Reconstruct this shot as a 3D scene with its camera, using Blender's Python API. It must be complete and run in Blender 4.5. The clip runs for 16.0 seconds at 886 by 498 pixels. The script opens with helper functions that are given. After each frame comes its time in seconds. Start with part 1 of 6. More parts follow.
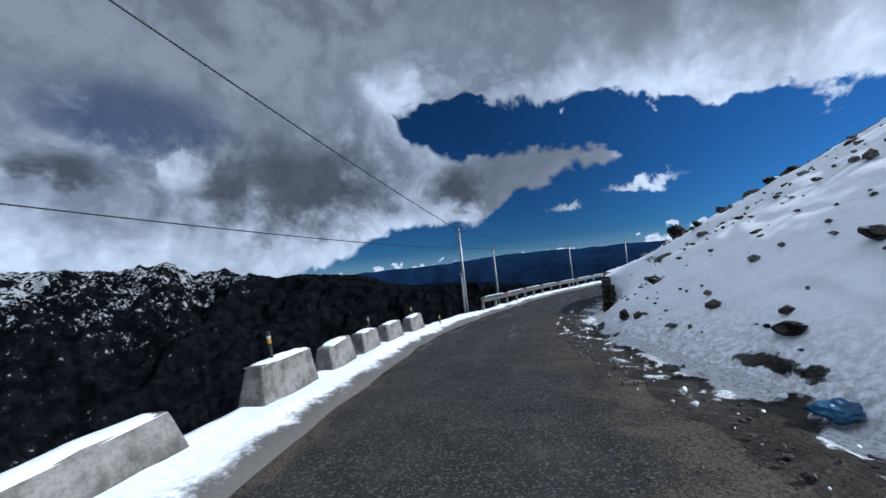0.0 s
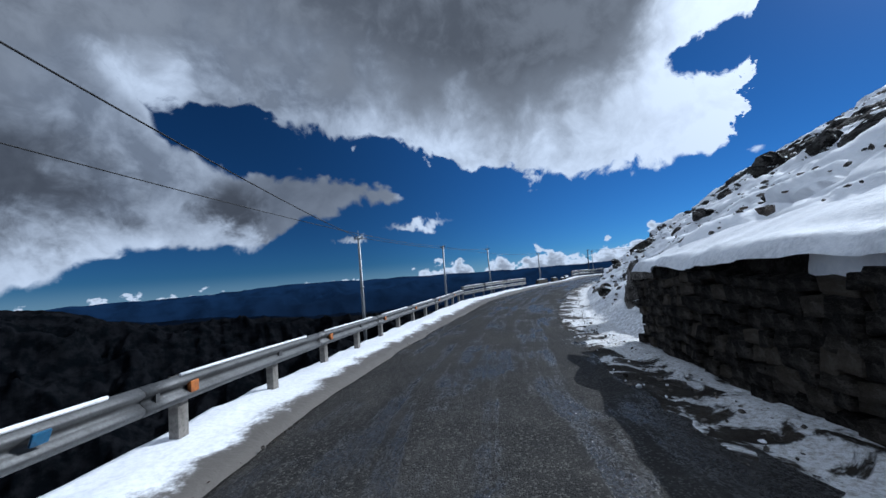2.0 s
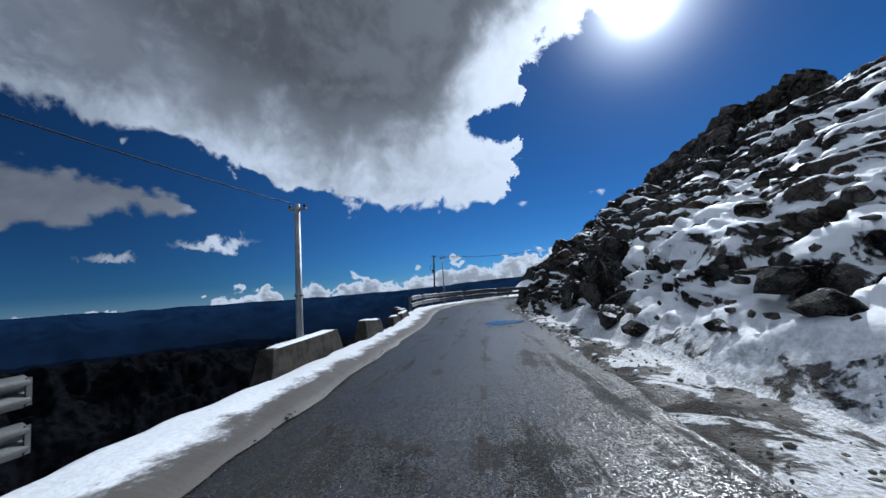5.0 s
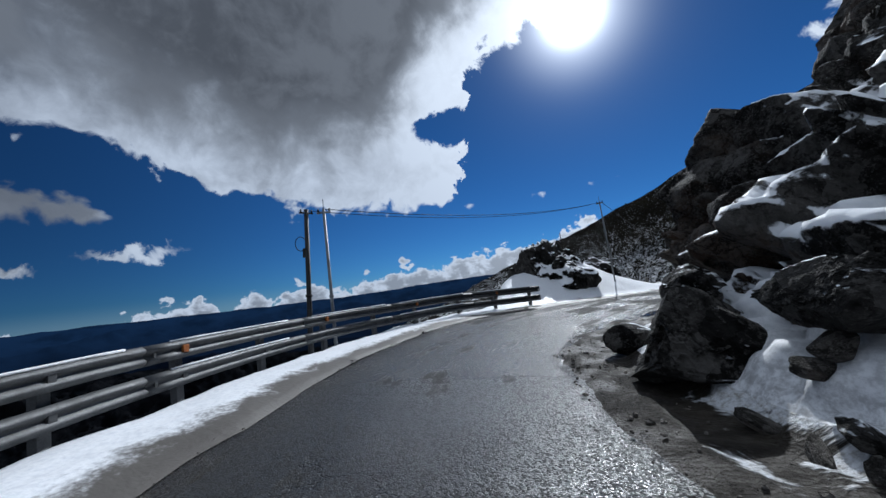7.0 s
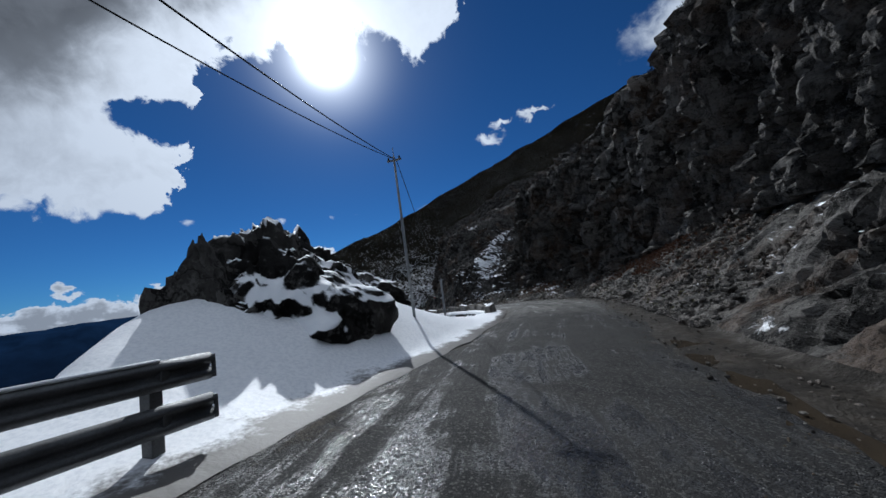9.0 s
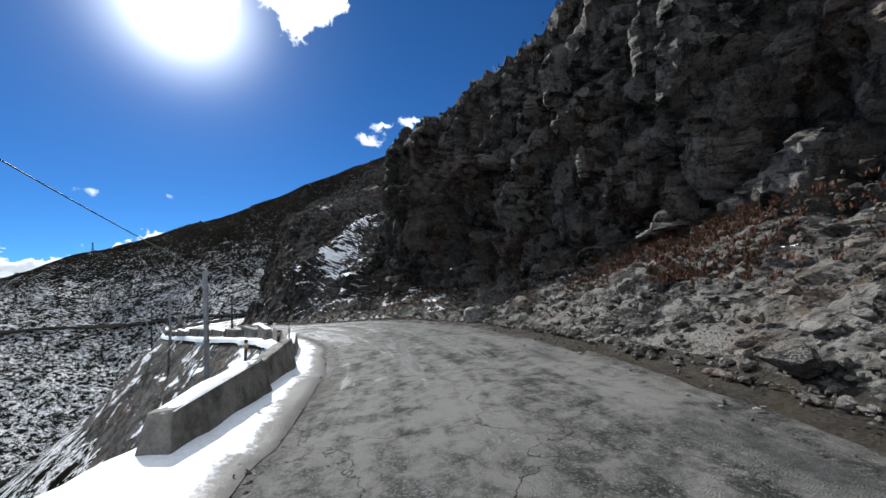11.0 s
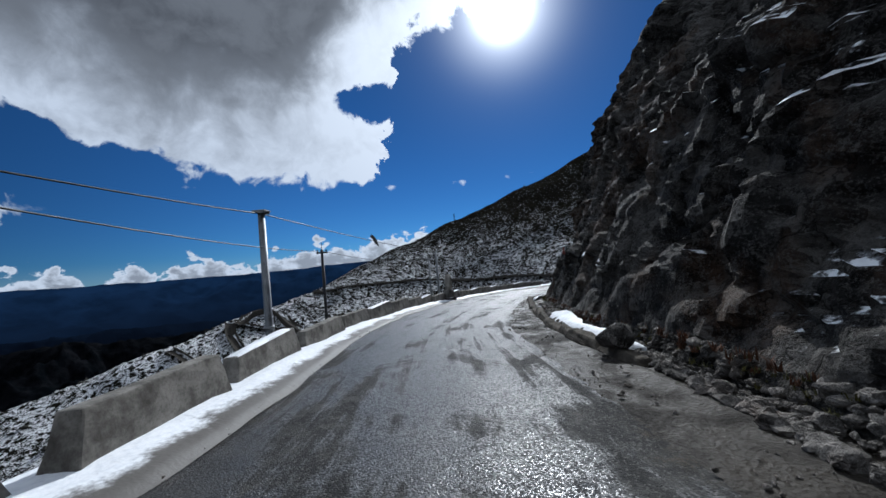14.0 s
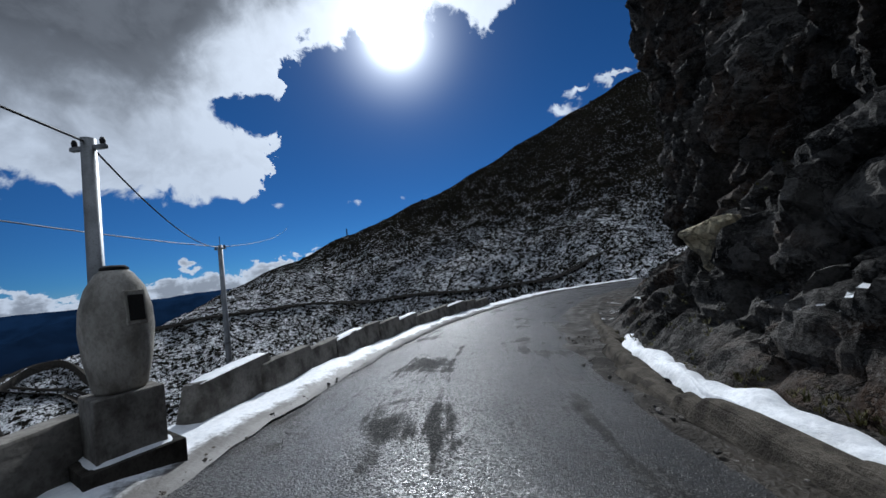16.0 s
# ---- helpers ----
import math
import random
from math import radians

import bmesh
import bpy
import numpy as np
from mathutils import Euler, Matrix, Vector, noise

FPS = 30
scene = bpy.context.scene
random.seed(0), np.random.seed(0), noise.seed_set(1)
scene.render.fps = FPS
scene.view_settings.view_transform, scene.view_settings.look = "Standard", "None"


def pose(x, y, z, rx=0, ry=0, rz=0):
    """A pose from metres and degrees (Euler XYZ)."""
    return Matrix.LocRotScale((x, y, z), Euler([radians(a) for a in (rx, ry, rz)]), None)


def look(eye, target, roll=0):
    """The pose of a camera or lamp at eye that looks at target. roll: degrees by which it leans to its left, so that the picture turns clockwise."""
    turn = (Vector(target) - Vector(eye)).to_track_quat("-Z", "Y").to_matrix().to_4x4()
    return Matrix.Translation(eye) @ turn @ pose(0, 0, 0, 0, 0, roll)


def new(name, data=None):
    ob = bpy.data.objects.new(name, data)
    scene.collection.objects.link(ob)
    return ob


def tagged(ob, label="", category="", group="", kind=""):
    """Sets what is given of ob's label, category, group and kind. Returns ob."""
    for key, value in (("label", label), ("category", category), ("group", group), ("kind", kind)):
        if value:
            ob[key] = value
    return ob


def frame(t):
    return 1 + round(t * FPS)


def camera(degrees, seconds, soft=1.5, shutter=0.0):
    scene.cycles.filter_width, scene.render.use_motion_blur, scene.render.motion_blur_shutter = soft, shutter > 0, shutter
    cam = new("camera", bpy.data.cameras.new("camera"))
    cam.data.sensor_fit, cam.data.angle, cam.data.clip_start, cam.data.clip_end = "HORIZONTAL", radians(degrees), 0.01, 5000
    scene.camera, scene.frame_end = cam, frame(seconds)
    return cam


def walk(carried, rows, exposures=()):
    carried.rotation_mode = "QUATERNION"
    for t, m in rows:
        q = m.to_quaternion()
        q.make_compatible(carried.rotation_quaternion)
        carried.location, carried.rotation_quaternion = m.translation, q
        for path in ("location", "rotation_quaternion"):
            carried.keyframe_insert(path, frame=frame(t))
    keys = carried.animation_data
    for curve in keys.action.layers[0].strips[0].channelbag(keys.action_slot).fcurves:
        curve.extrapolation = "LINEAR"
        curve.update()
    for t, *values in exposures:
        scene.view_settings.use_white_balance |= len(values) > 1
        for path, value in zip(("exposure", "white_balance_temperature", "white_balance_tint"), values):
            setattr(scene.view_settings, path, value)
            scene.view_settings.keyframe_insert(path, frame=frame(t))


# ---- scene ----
# the camera: seconds, place in metres, turn in degrees
PATH = [
    (0.0, 0.000, 0.000, 1.600, 92.72, 6.03, 2.59),
    (0.5, 0.401, 6.738, 1.168, 92.35, 5.62, -4.33),
    (1.0, 1.660, 13.059, 0.742, 92.62, 4.82, -15.55),
    (1.5, 4.010, 19.171, 0.342, 93.74, 4.89, -24.14),
    (2.0, 7.282, 24.992, 0.046, 94.39, 5.02, -31.15),
    (2.5, 11.260, 30.430, -0.239, 94.47, 5.36, -36.94),
    (3.0, 15.854, 35.395, -0.396, 95.13, 4.95, -44.52),
    (3.5, 20.736, 39.816, -0.458, 95.67, 5.00, -48.47),
    (4.0, 25.752, 43.828, -0.474, 95.95, 5.07, -52.40),
    (4.5, 30.885, 47.421, -0.494, 96.05, 5.13, -56.30),
    (5.0, 36.114, 50.591, -0.519, 96.09, 5.18, -60.19),
    (5.5, 41.417, 53.335, -0.543, 96.12, 5.23, -64.06),
    (6.0, 46.730, 55.736, -0.574, 96.18, 5.38, -66.09),
    (6.5, 51.916, 57.955, -0.600, 96.42, 5.76, -67.39),
    (7.0, 56.638, 59.896, -0.631, 95.68, 7.47, -68.21),
    (7.5, 60.798, 61.475, -0.684, 95.20, 8.61, -70.20),
    (8.0, 64.459, 62.297, -0.774, 95.11, 8.65, -78.96),
    (8.5, 67.715, 62.110, -0.846, 96.06, 8.16, -95.96),
    (9.0, 71.152, 61.042, -0.871, 95.21, 7.18, -109.12),
    (9.5, 74.708, 59.383, -0.919, 94.95, 6.31, -116.47),
    (10.0, 78.391, 57.229, -1.032, 94.56, 5.44, -123.03),
    (10.5, 82.177, 54.594, -1.192, 94.14, 4.56, -128.10),
    (11.0, 86.129, 51.597, -1.402, 93.73, 3.68, -130.20),
    (11.5, 90.423, 48.469, -1.673, 93.31, 2.84, -128.90),
    (12.0, 95.370, 45.703, -2.050, 92.18, 2.81, -120.46),
    (12.5, 100.886, 43.785, -2.329, 92.90, 2.47, -110.33),
    (13.0, 106.702, 42.796, -2.681, 92.54, 3.05, -99.95),
    (13.5, 112.533, 42.840, -3.097, 92.06, 4.50, -89.31),
    (14.0, 118.401, 43.721, -3.573, 91.51, 4.83, -81.51),
    (14.5, 124.298, 44.772, -3.980, 92.45, 5.18, -81.94),
    (15.0, 130.244, 45.442, -4.382, 92.54, 5.77, -85.17),
    (15.5, 136.222, 45.432, -4.793, 92.75, 6.68, -91.28),
    (16.0, 142.113, 44.705, -5.214, 93.11, 6.54, -98.04),
]
LENS = 102.47
EXPOSURES = [(0.0, 0.15, 5300, 8), (3.0, -0.1, 5400, 8), (6.5, -0.25, 5550, 8), (8.3, -0.38, 5600, 8), (9.0, -0.35, 5600, 8), (11.3, 0.75, 5950, 8), (12.5, 0.45, 5750, 8), (14.0, -0.15, 5600, 8), (16.0, -0.3, 5600, 8)]
SKY_TINT, SKY_GAIN = (0.36, 0.76, 1.15), 0.052
BURNER = (146.4, 47.65, -6.1)
KNOLL_A, KNOLL_B, KNOLL_C = (83.6, 62.3, -1.2), (86.6, 59.6, -2.0), (81.2, 63.6, -0.9)
cam = camera(LENS, 16.0, shutter=0.0)
walk(cam, [(r[0], pose(*r[1:])) for r in PATH], EXPOSURES)

# ---- light: sun and sky with clouds ----
SUN_AZ, SUN_EL = radians(-94.4), radians(34.4)
SUN_DIR = Vector((-math.sin(SUN_AZ) * math.cos(SUN_EL), math.cos(SUN_AZ) * math.cos(SUN_EL), math.sin(SUN_EL)))
sun = new("sun", bpy.data.lights.new("sun", "SUN"))
sun.data.energy, sun.data.angle, sun.data.color = 4.2, radians(0.6), (1.0, 0.95, 0.87)
sun.matrix_world = look((60, 30, 60), Vector((60, 30, 60)) - SUN_DIR)

class Nodes:
    """Short hand for node trees."""
    def __init__(self, tree):
        self.t, self.l = tree, tree.links

    def add(self, kind, **props):
        n = self.t.nodes.new(kind)
        for k, v in props.items():
            setattr(n, k, v)
        return n

    def put(self, sock, v):
        if isinstance(v, bpy.types.NodeSocket):
            self.l.new(v, sock)
        elif v is not None:
            sock.default_value = v

    def math(self, op, a, b=None, c=None, clamp=False):
        n = self.add("ShaderNodeMath", operation=op, use_clamp=clamp)
        for i, v in enumerate((a, b, c)):
            self.put(n.inputs[i], v)
        return n.outputs[0]

    def ramp(self, v, a, b, lo=0.0, hi=1.0, smooth=True):
        n = self.add("ShaderNodeMapRange", interpolation_type="SMOOTHSTEP" if smooth else "LINEAR")
        for i, q in enumerate((v, a, b, lo, hi)):
            self.put(n.inputs[i], q)
        return n.outputs[0]

    def mix(self, f, a, b, blend="MIX"):
        n = self.add("ShaderNodeMix", data_type="RGBA", blend_type=blend)
        for i, q in ((0, f), (6, a), (7, b)):
            if i > 0 and isinstance(q, (int, float)):
                q = (q, q, q, 1)
            elif i > 0 and isinstance(q, tuple) and len(q) == 3:
                q = (*q, 1)
            self.put(n.inputs[i], q)
        return n.outputs[2]

    def noise(self, vec, scale, detail=4.0, rough=0.55, dist=0.0, color=False):
        n = self.add("ShaderNodeTexNoise")
        self.put(n.inputs["Vector"], vec)
        n.inputs["Scale"].default_value, n.inputs["Detail"].default_value = scale, detail
        n.inputs["Roughness"].default_value, n.inputs["Distortion"].default_value = rough, dist
        return n.outputs[1 if color else 0]

    def voro(self, vec, scale, feature="F1", out="Distance", rand=1.0):
        n = self.add("ShaderNodeTexVoronoi", feature=feature)
        self.put(n.inputs["Vector"], vec)
        n.inputs["Scale"].default_value, n.inputs["Randomness"].default_value = scale, rand
        return n.outputs[out]

    def vmath(self, op, a, b=None):
        n = self.add("ShaderNodeVectorMath", operation=op)
        self.put(n.inputs[0], a)
        if b is not None:
            self.put(n.inputs[1] if op != "SCALE" else n.inputs["Scale"], b)
        return n.outputs["Value" if op in ("DOT_PRODUCT", "LENGTH") else "Vector"]


world = bpy.data.worlds.new("sky")
scene.world = world
world.use_nodes = True
world.node_tree.nodes.clear()
W = Nodes(world.node_tree)
sky = W.add("ShaderNodeTexSky", sky_type="NISHITA", sun_disc=False, sun_elevation=SUN_EL, sun_rotation=-SUN_AZ,
            altitude=3500, air_density=1.0, dust_density=0.3, ozone_density=2.0)
way = W.vmath("NORMALIZE", W.add("ShaderNodeTexCoord").outputs["Generated"])
xyz = W.add("ShaderNodeSeparateXYZ")
W.put(xyz.inputs[0], way)
wx, wy, wz = xyz.outputs
az = W.math("MULTIPLY", W.math("ARCTAN2", W.math("MULTIPLY", wx, -1.0), wy), 180 / math.pi)
el = W.math("MULTIPLY", W.math("ARCSINE", wz), 180 / math.pi)

def keys(text, v=None):
    """A value that runs through keys of azimuth : degrees."""
    pairs = sorted(tuple(map(float, w.split(":"))) for w in text.split())
    n = W.add("ShaderNodeValToRGB")
    n.color_ramp.elements[0].position, n.color_ramp.elements[1].position = (pairs[0][0] + 180) / 360, (pairs[-1][0] + 180) / 360
    for k, (x, y) in enumerate(pairs):
        e = n.color_ramp.elements[0 if k == 0 else -1] if k in (0, len(pairs) - 1) else n.color_ramp.elements.new((x + 180) / 360)
        e.color = ((y + 20) / 120,) * 3 + (1,)
    W.put(n.inputs[0], W.math("DIVIDE", W.math("ADD", az if v is None else v, 180.0), 360.0))
    return W.math("SUBTRACT", W.math("MULTIPLY", n.outputs[0], 120.0), 20.0)


def oval(a, e, ra, re):
    """1 in the middle of an oval of sky, 0 at its rim."""
    da = W.math("DIVIDE", W.math("SUBTRACT", az_w, float(a)), float(ra))
    de = W.math("DIVIDE", W.math("SUBTRACT", el_w, float(e)), float(re))
    return W.math("SUBTRACT", 1.0, W.math("SQRT", W.math("ADD", W.math("MULTIPLY", da, da), W.math("MULTIPLY", de, de))))


# puffs: degrees by which the edges of the clouds wander
def centred(n, by):
    return W.math("MULTIPLY", W.math("SUBTRACT", n, 0.5), by)


curl = W.noise(way, 6.0, 3.0, 0.5, 0.0, True)
wander = W.vmath("ADD", way, W.vmath("SCALE", W.vmath("SUBTRACT", curl, (0.5, 0.5, 0.5)), 0.10))
big_n, mid_n, fine_n = W.noise(wander, 5.0, 3.0, 0.5), W.noise(wander, 16.0, 5.0, 0.6), W.noise(wander, 55.0, 4.0, 0.6)
billow = W.math("ADD", W.math("MULTIPLY", W.voro(wander, 15.0, "SMOOTH_F1"), -7.0), W.math("MULTIPLY", W.voro(wander, 40.0, "SMOOTH_F1"), -3.2))
billow = W.math("ADD", billow, 4.3)
puff = W.math("ADD", W.math("ADD", centred(mid_n, 9.0), centred(fine_n, 2.0)), billow)
az_w = W.math("ADD", az, W.math("ADD", centred(W.noise(W.vmath("ADD", wander, (3.1, 0, 0)), 14.0, 5.0, 0.6), 8.0), centred(fine_n, 1.5)))
el_w = W.math("ADD", el, W.math("ADD", centred(mid_n, 6.0), centred(fine_n, 1.4)))

# the great cloud overhead: height of its lower edge along the azimuth
az_e = W.math("ADD", az, W.math("ADD", centred(W.noise(W.vmath("ADD", wander, (0, 5.7, 0)), 17.0, 5.0, 0.62), 10.0), centred(fine_n, 1.6)))
edge = keys("-180:52 -150:52 -122:45 -117:38 -114:35 -110:33.5 -100:36 -94:35.5 -86:33.5 -81:33.5 -77.5:31 -75.6:28 -74.2:18 -72.5:13.2 -70.5:12.2 -61:12.7 -49:13.4 -45:15 -41:16.6 -37.5:15.6 -33:18 -29:20.3 -24:22 -15:22.6 -7:24 -3:25.5 8:24.6 14:26 180:18", az_e)
great = W.math("ADD", W.math("SUBTRACT", el, edge), W.math("MULTIPLY", puff, 0.62))
great = W.math("MINIMUM", great, W.math("MULTIPLY", oval(-73.5, 24.2, 6.0, 2.3), -4.0))
# the arm of cloud below the blue gap
top_2 = keys("-27:11.5 -25.5:13 -23:14.8 -15:16.5 -6:17.4 -1:16.4 3:18.6 6:20 9:24.5 20:40 180:40")
foot_2 = keys("-27:12.6 -24:12.6 -16:12.2 -14.5:10.4 -11:10.6 -7:8.2 -3:5.4 1:6.4 10:6.2 14:4.4 19:2.2 26:0.4 34:-4 180:-4")
arm = W.math("MINIMUM", W.math("SUBTRACT", top_2, el), W.math("SUBTRACT", el, foot_2))
arm = W.math("ADD", arm, W.math("MULTIPLY", puff, 0.4))
small_ones = W.math("MULTIPLY", W.math("MAXIMUM", oval(-27.5, 8.6, 6.0, 0.9), W.math("MAXIMUM", oval(-122, 23.0, 2.6, 0.7), W.math("MAXIMUM", oval(-119.6, 21.3, 3.0, 1.0),
                    W.math("MAXIMUM", oval(-127, 23.8, 2.4, 0.6), W.math("MAXIMUM", oval(-148, 28, 8, 3.4), oval(-17, 7.0, 2.4, 0.7)))))), 1.6)
# cumulus along the horizon: height of their tops
tops = keys("-180:4 -112:3 -98:6 -93:7.5 -90:8 -87:6 -84:5.6 -80:5.0 -77:6.0 -74:4.2 -71:5 -68.5:3.6 -66:4 -62.5:5.2 -59:3 -56:3.6 -53:2.0 -50:3 -46:3.8 -43:1.6 -40:3.2 -36.5:1.2 -34:3.3 -31:3.2 -28:2.2 -24:0.6 -16:1.2 -8:0.4 4:1.4 14:1 30:0 180:3")
low = W.add("ShaderNodeCombineXYZ")
for i, v in enumerate((W.math("MULTIPLY", az, 0.36), W.math("MULTIPLY", el, 0.5), 3.0)):
    W.put(low.inputs[i], v)
lump = W.noise(low.outputs[0], 1.0, 6.0, 0.6, 0.2)
heap = W.math("ADD", W.math("SUBTRACT", tops, W.math("ADD", el, 0.95)), W.math("ADD", centred(lump, 8.5), centred(fine_n, 1.2)))
heap_mask = W.math("MULTIPLY", W.ramp(heap, 0.0, 0.5), W.ramp(el, 14.0, 10.0))
body = W.math("MAXIMUM", great, W.math("MAXIMUM", arm, small_ones))
mask = W.math("MAXIMUM", W.ramp(body, -0.1, 1.1), heap_mask)
# thin place in the cloud where blue shows
mask = W.math("MULTIPLY", mask, W.ramp(W.math("ADD", oval(42, 21.5, 13, 7), centred(mid_n, 1.0)), 0.05, 0.75, 1.0, 0.3))

# shade: bright where thin and towards the sun, grey below where deep
dim = keys("-180:30 -130:52 -100:60 -88:50 -80:43 -74:38.5 -68:33.5 -64:29 -58:26 -45:24.5 -30:27.5 -20:31 -8:35 2:35 12:29 20:25 30:23 60:24 180:32")
deep = W.ramp(W.math("ADD", W.math("SUBTRACT", el, dim), W.math("ADD", centred(big_n, 18.0), centred(mid_n, 9.0))), -8.0, 5.0)
dusky = W.ramp(W.math("ADD", W.math("MAXIMUM", oval(24, 14.5, 19, 10.0), W.math("MAXIMUM", oval(49, 15, 5, 2.2), oval(-1, 12.5, 5, 4.5))), centred(mid_n, 1.0)), 0.0, 0.75)
shade = W.math("ADD", W.math("MULTIPLY", W.ramp(el, 4.0, 14.0, 0.25, 0.68), W.ramp(az, -40.0, -8.0)), W.math("MULTIPLY", W.ramp(body, 0.0, 6.0), 0.22))
shade = W.math("ADD", shade, W.math("ADD", centred(mid_n, 0.55), W.math("ADD", W.math("ADD", centred(big_n, 0.7), W.math("MULTIPLY", billow, -0.07)), centred(fine_n, 0.35))), None, True)
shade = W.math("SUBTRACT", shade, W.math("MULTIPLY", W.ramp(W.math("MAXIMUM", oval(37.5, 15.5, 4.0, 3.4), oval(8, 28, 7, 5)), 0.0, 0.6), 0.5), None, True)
heap_shade = W.ramp(W.math("ADD", heap, centred(lump, 3.0)), 0.5, 2.6, 0.0, 0.75)
shade = W.math("ADD", W.math("MULTIPLY", shade, W.math("SUBTRACT", 1.0, heap_mask)), W.math("MULTIPLY", heap_shade, heap_mask))
lit = W.mix(shade, (0.66, 0.69, 0.74), (0.18, 0.195, 0.225))
grey = W.mix(W.ramp(W.math("ADD", mid_n, W.math("MULTIPLY", big_n, 1.2)), 0.85, 1.35), (0.125, 0.131, 0.145), (0.225, 0.233, 0.25))
grey = W.vmath("SCALE", grey, W.ramp(az, -45.0, 25.0, 0.74, 1.12))
lit = W.mix(W.math("MULTIPLY", deep, W.math("SUBTRACT", 1.0, heap_mask)), lit, grey)
veil = W.math("MULTIPLY", W.ramp(W.math("ADD", oval(-12, 12.5, 17, 7.0), centred(mid_n, 0.8)), 0.0, 0.4), 0.8)
lit = W.mix(W.math("MULTIPLY", veil, W.math("SUBTRACT", 1.0, heap_mask)), lit, (0.115, 0.123, 0.142))
lit = W.mix(W.math("MULTIPLY", dusky, W.math("MULTIPLY", W.math("SUBTRACT", 1.0, heap_mask), 0.85)), lit, (0.052, 0.055, 0.064))
near_sun = W.vmath("DOT_PRODUCT", way, tuple(SUN_DIR))
toward = W.math("MAXIMUM", near_sun, 0.0)
halo = W.math("MULTIPLY", W.math("POWER", toward, 9.0), 0.7)
# mostly unseen cloud, opposite the sun and overhead, brightened as fill for shaded snow
lit = W.vmath("SCALE", lit, W.ramp(near_sun, -0.45, -0.9, 1.0, 2.6))
lit = W.mix(W.math("MULTIPLY", W.ramp(el, 48.0, 60.0), W.ramp(big_n, 0.3, 0.6)), lit, (1.05, 1.08, 1.12))
lit = W.mix(W.math("MULTIPLY", halo, W.ramp(deep, 0.0, 1.0, 1.0, 0.08)), lit, (1.4, 1.4, 1.4))
clear = W.mix(1.0, sky.outputs[0], (SKY_TINT), "MULTIPLY")
bright = W.vmath("SCALE", clear, W.ramp(near_sun, 0.15, 0.85, SKY_GAIN * 0.5, SKY_GAIN))
bright = W.mix(W.math("MULTIPLY", W.ramp(el, 3.0, -0.5), 0.3), bright, (0.32, 0.42, 0.52))
total = W.mix(mask, bright, lit)
core = W.math("ADD", W.math("MULTIPLY", W.math("POWER", toward, 1100.0), 7.0), W.math("ADD", W.math("MULTIPLY", W.math("POWER", toward, 200.0), 1.3), W.math("MULTIPLY", W.math("POWER", toward, 40.0), 0.09)))
glow = W.vmath("SCALE", W.vmath("ADD", (0, 0, 0), (1.0, 0.98, 0.94)), core)
total = W.vmath("ADD", total, glow)
bg = W.add("ShaderNodeBackground")
W.put(bg.inputs[0], total)
bg.inputs[1].default_value = 1.0
W.put(W.add("ShaderNodeOutputWorld").inputs[0], bg.outputs[0])


# ---- numbers: noise and the line of the road ----
def hash01(ix, iy, iz, seed):
    h = (ix * 374761393 + iy * 668265263 + iz * 1440662683 + seed * 1274126177) & 0xFFFFFFFF
    h = ((h ^ (h >> 13)) * 1274126177) & 0xFFFFFFFF
    h = ((h ^ (h >> 16)) * 2246822519) & 0xFFFFFFFF
    return ((h ^ (h >> 15)) & 0xFFFFFF) / float(0xFFFFFF)


def vnoise(p, seed=0):
    p = np.asarray(p, float)
    i = np.floor(p).astype(np.int64)
    f = p - i
    f = f * f * f * (f * (f * 6 - 15) + 10)
    out = 0.0
    for dx in (0, 1):
        for dy in (0, 1):
            for dz in (0, 1):
                w = (f[..., 0] if dx else 1 - f[..., 0]) * (f[..., 1] if dy else 1 - f[..., 1]) * (f[..., 2] if dz else 1 - f[..., 2])
                out = out + w * hash01(i[..., 0] + dx, i[..., 1] + dy, i[..., 2] + dz, seed)
    return out * 2 - 1


def fbm(p, octaves=4, seed=0, gain=0.5, ridged=False):
    p = np.asarray(p, float)
    amp, total, norm = 1.0, 0.0, 0.0
    for k in range(octaves):
        n = vnoise(p * 2.03 ** k + 7.3 * k, seed + k)
        total = total + amp * ((1 - 2 * np.abs(n)) if ridged else n)
        norm += amp
        amp *= gain
    return total / norm


def blocks(p, seed):
    """Broken faces: each cell of a cracked mass stands out by its own step and leans its own way. Also the distance to the crack."""
    i = np.floor(p).astype(np.int64)
    near, next_, step = np.full(p.shape[:-1], 9.0), np.full(p.shape[:-1], 9.0), np.zeros(p.shape[:-1])
    for dx in (-1, 0, 1):
        for dy in (-1, 0, 1):
            for dz in (-1, 0, 1):
                c = (i[..., 0] + dx, i[..., 1] + dy, i[..., 2] + dz)
                q = np.stack([c[k] + hash01(*c, seed + k) for k in range(3)], -1)
                d = np.linalg.norm(p - q, axis=-1)
                lean = np.stack([hash01(*c, seed + 5 + k) * 2 - 1 for k in range(3)], -1)
                h = hash01(*c, seed + 9) * 2 - 1 + 0.9 * ((p - q) * lean).sum(-1)
                closer = d < near
                next_ = np.where(closer, near, np.minimum(next_, d))
                step, near = np.where(closer, h, step), np.where(closer, d, near)
    return step, next_ - near


def curve_through(points, per=24):
    p = np.asarray(points, float)
    q = np.vstack([2 * p[0] - p[1], p, 2 * p[-1] - p[-2]])
    out = []
    for i in range(len(p) - 1):
        a, b, c, d = q[i:i + 4]
        for k in range(per):
            u = k / per
            out.append(0.5 * (2 * b + (c - a) * u + (2 * a - 5 * b + 4 * c - d) * u * u + (3 * b - a - 3 * c + d) * u ** 3))
    out.append(p[-1])
    return np.array(out)


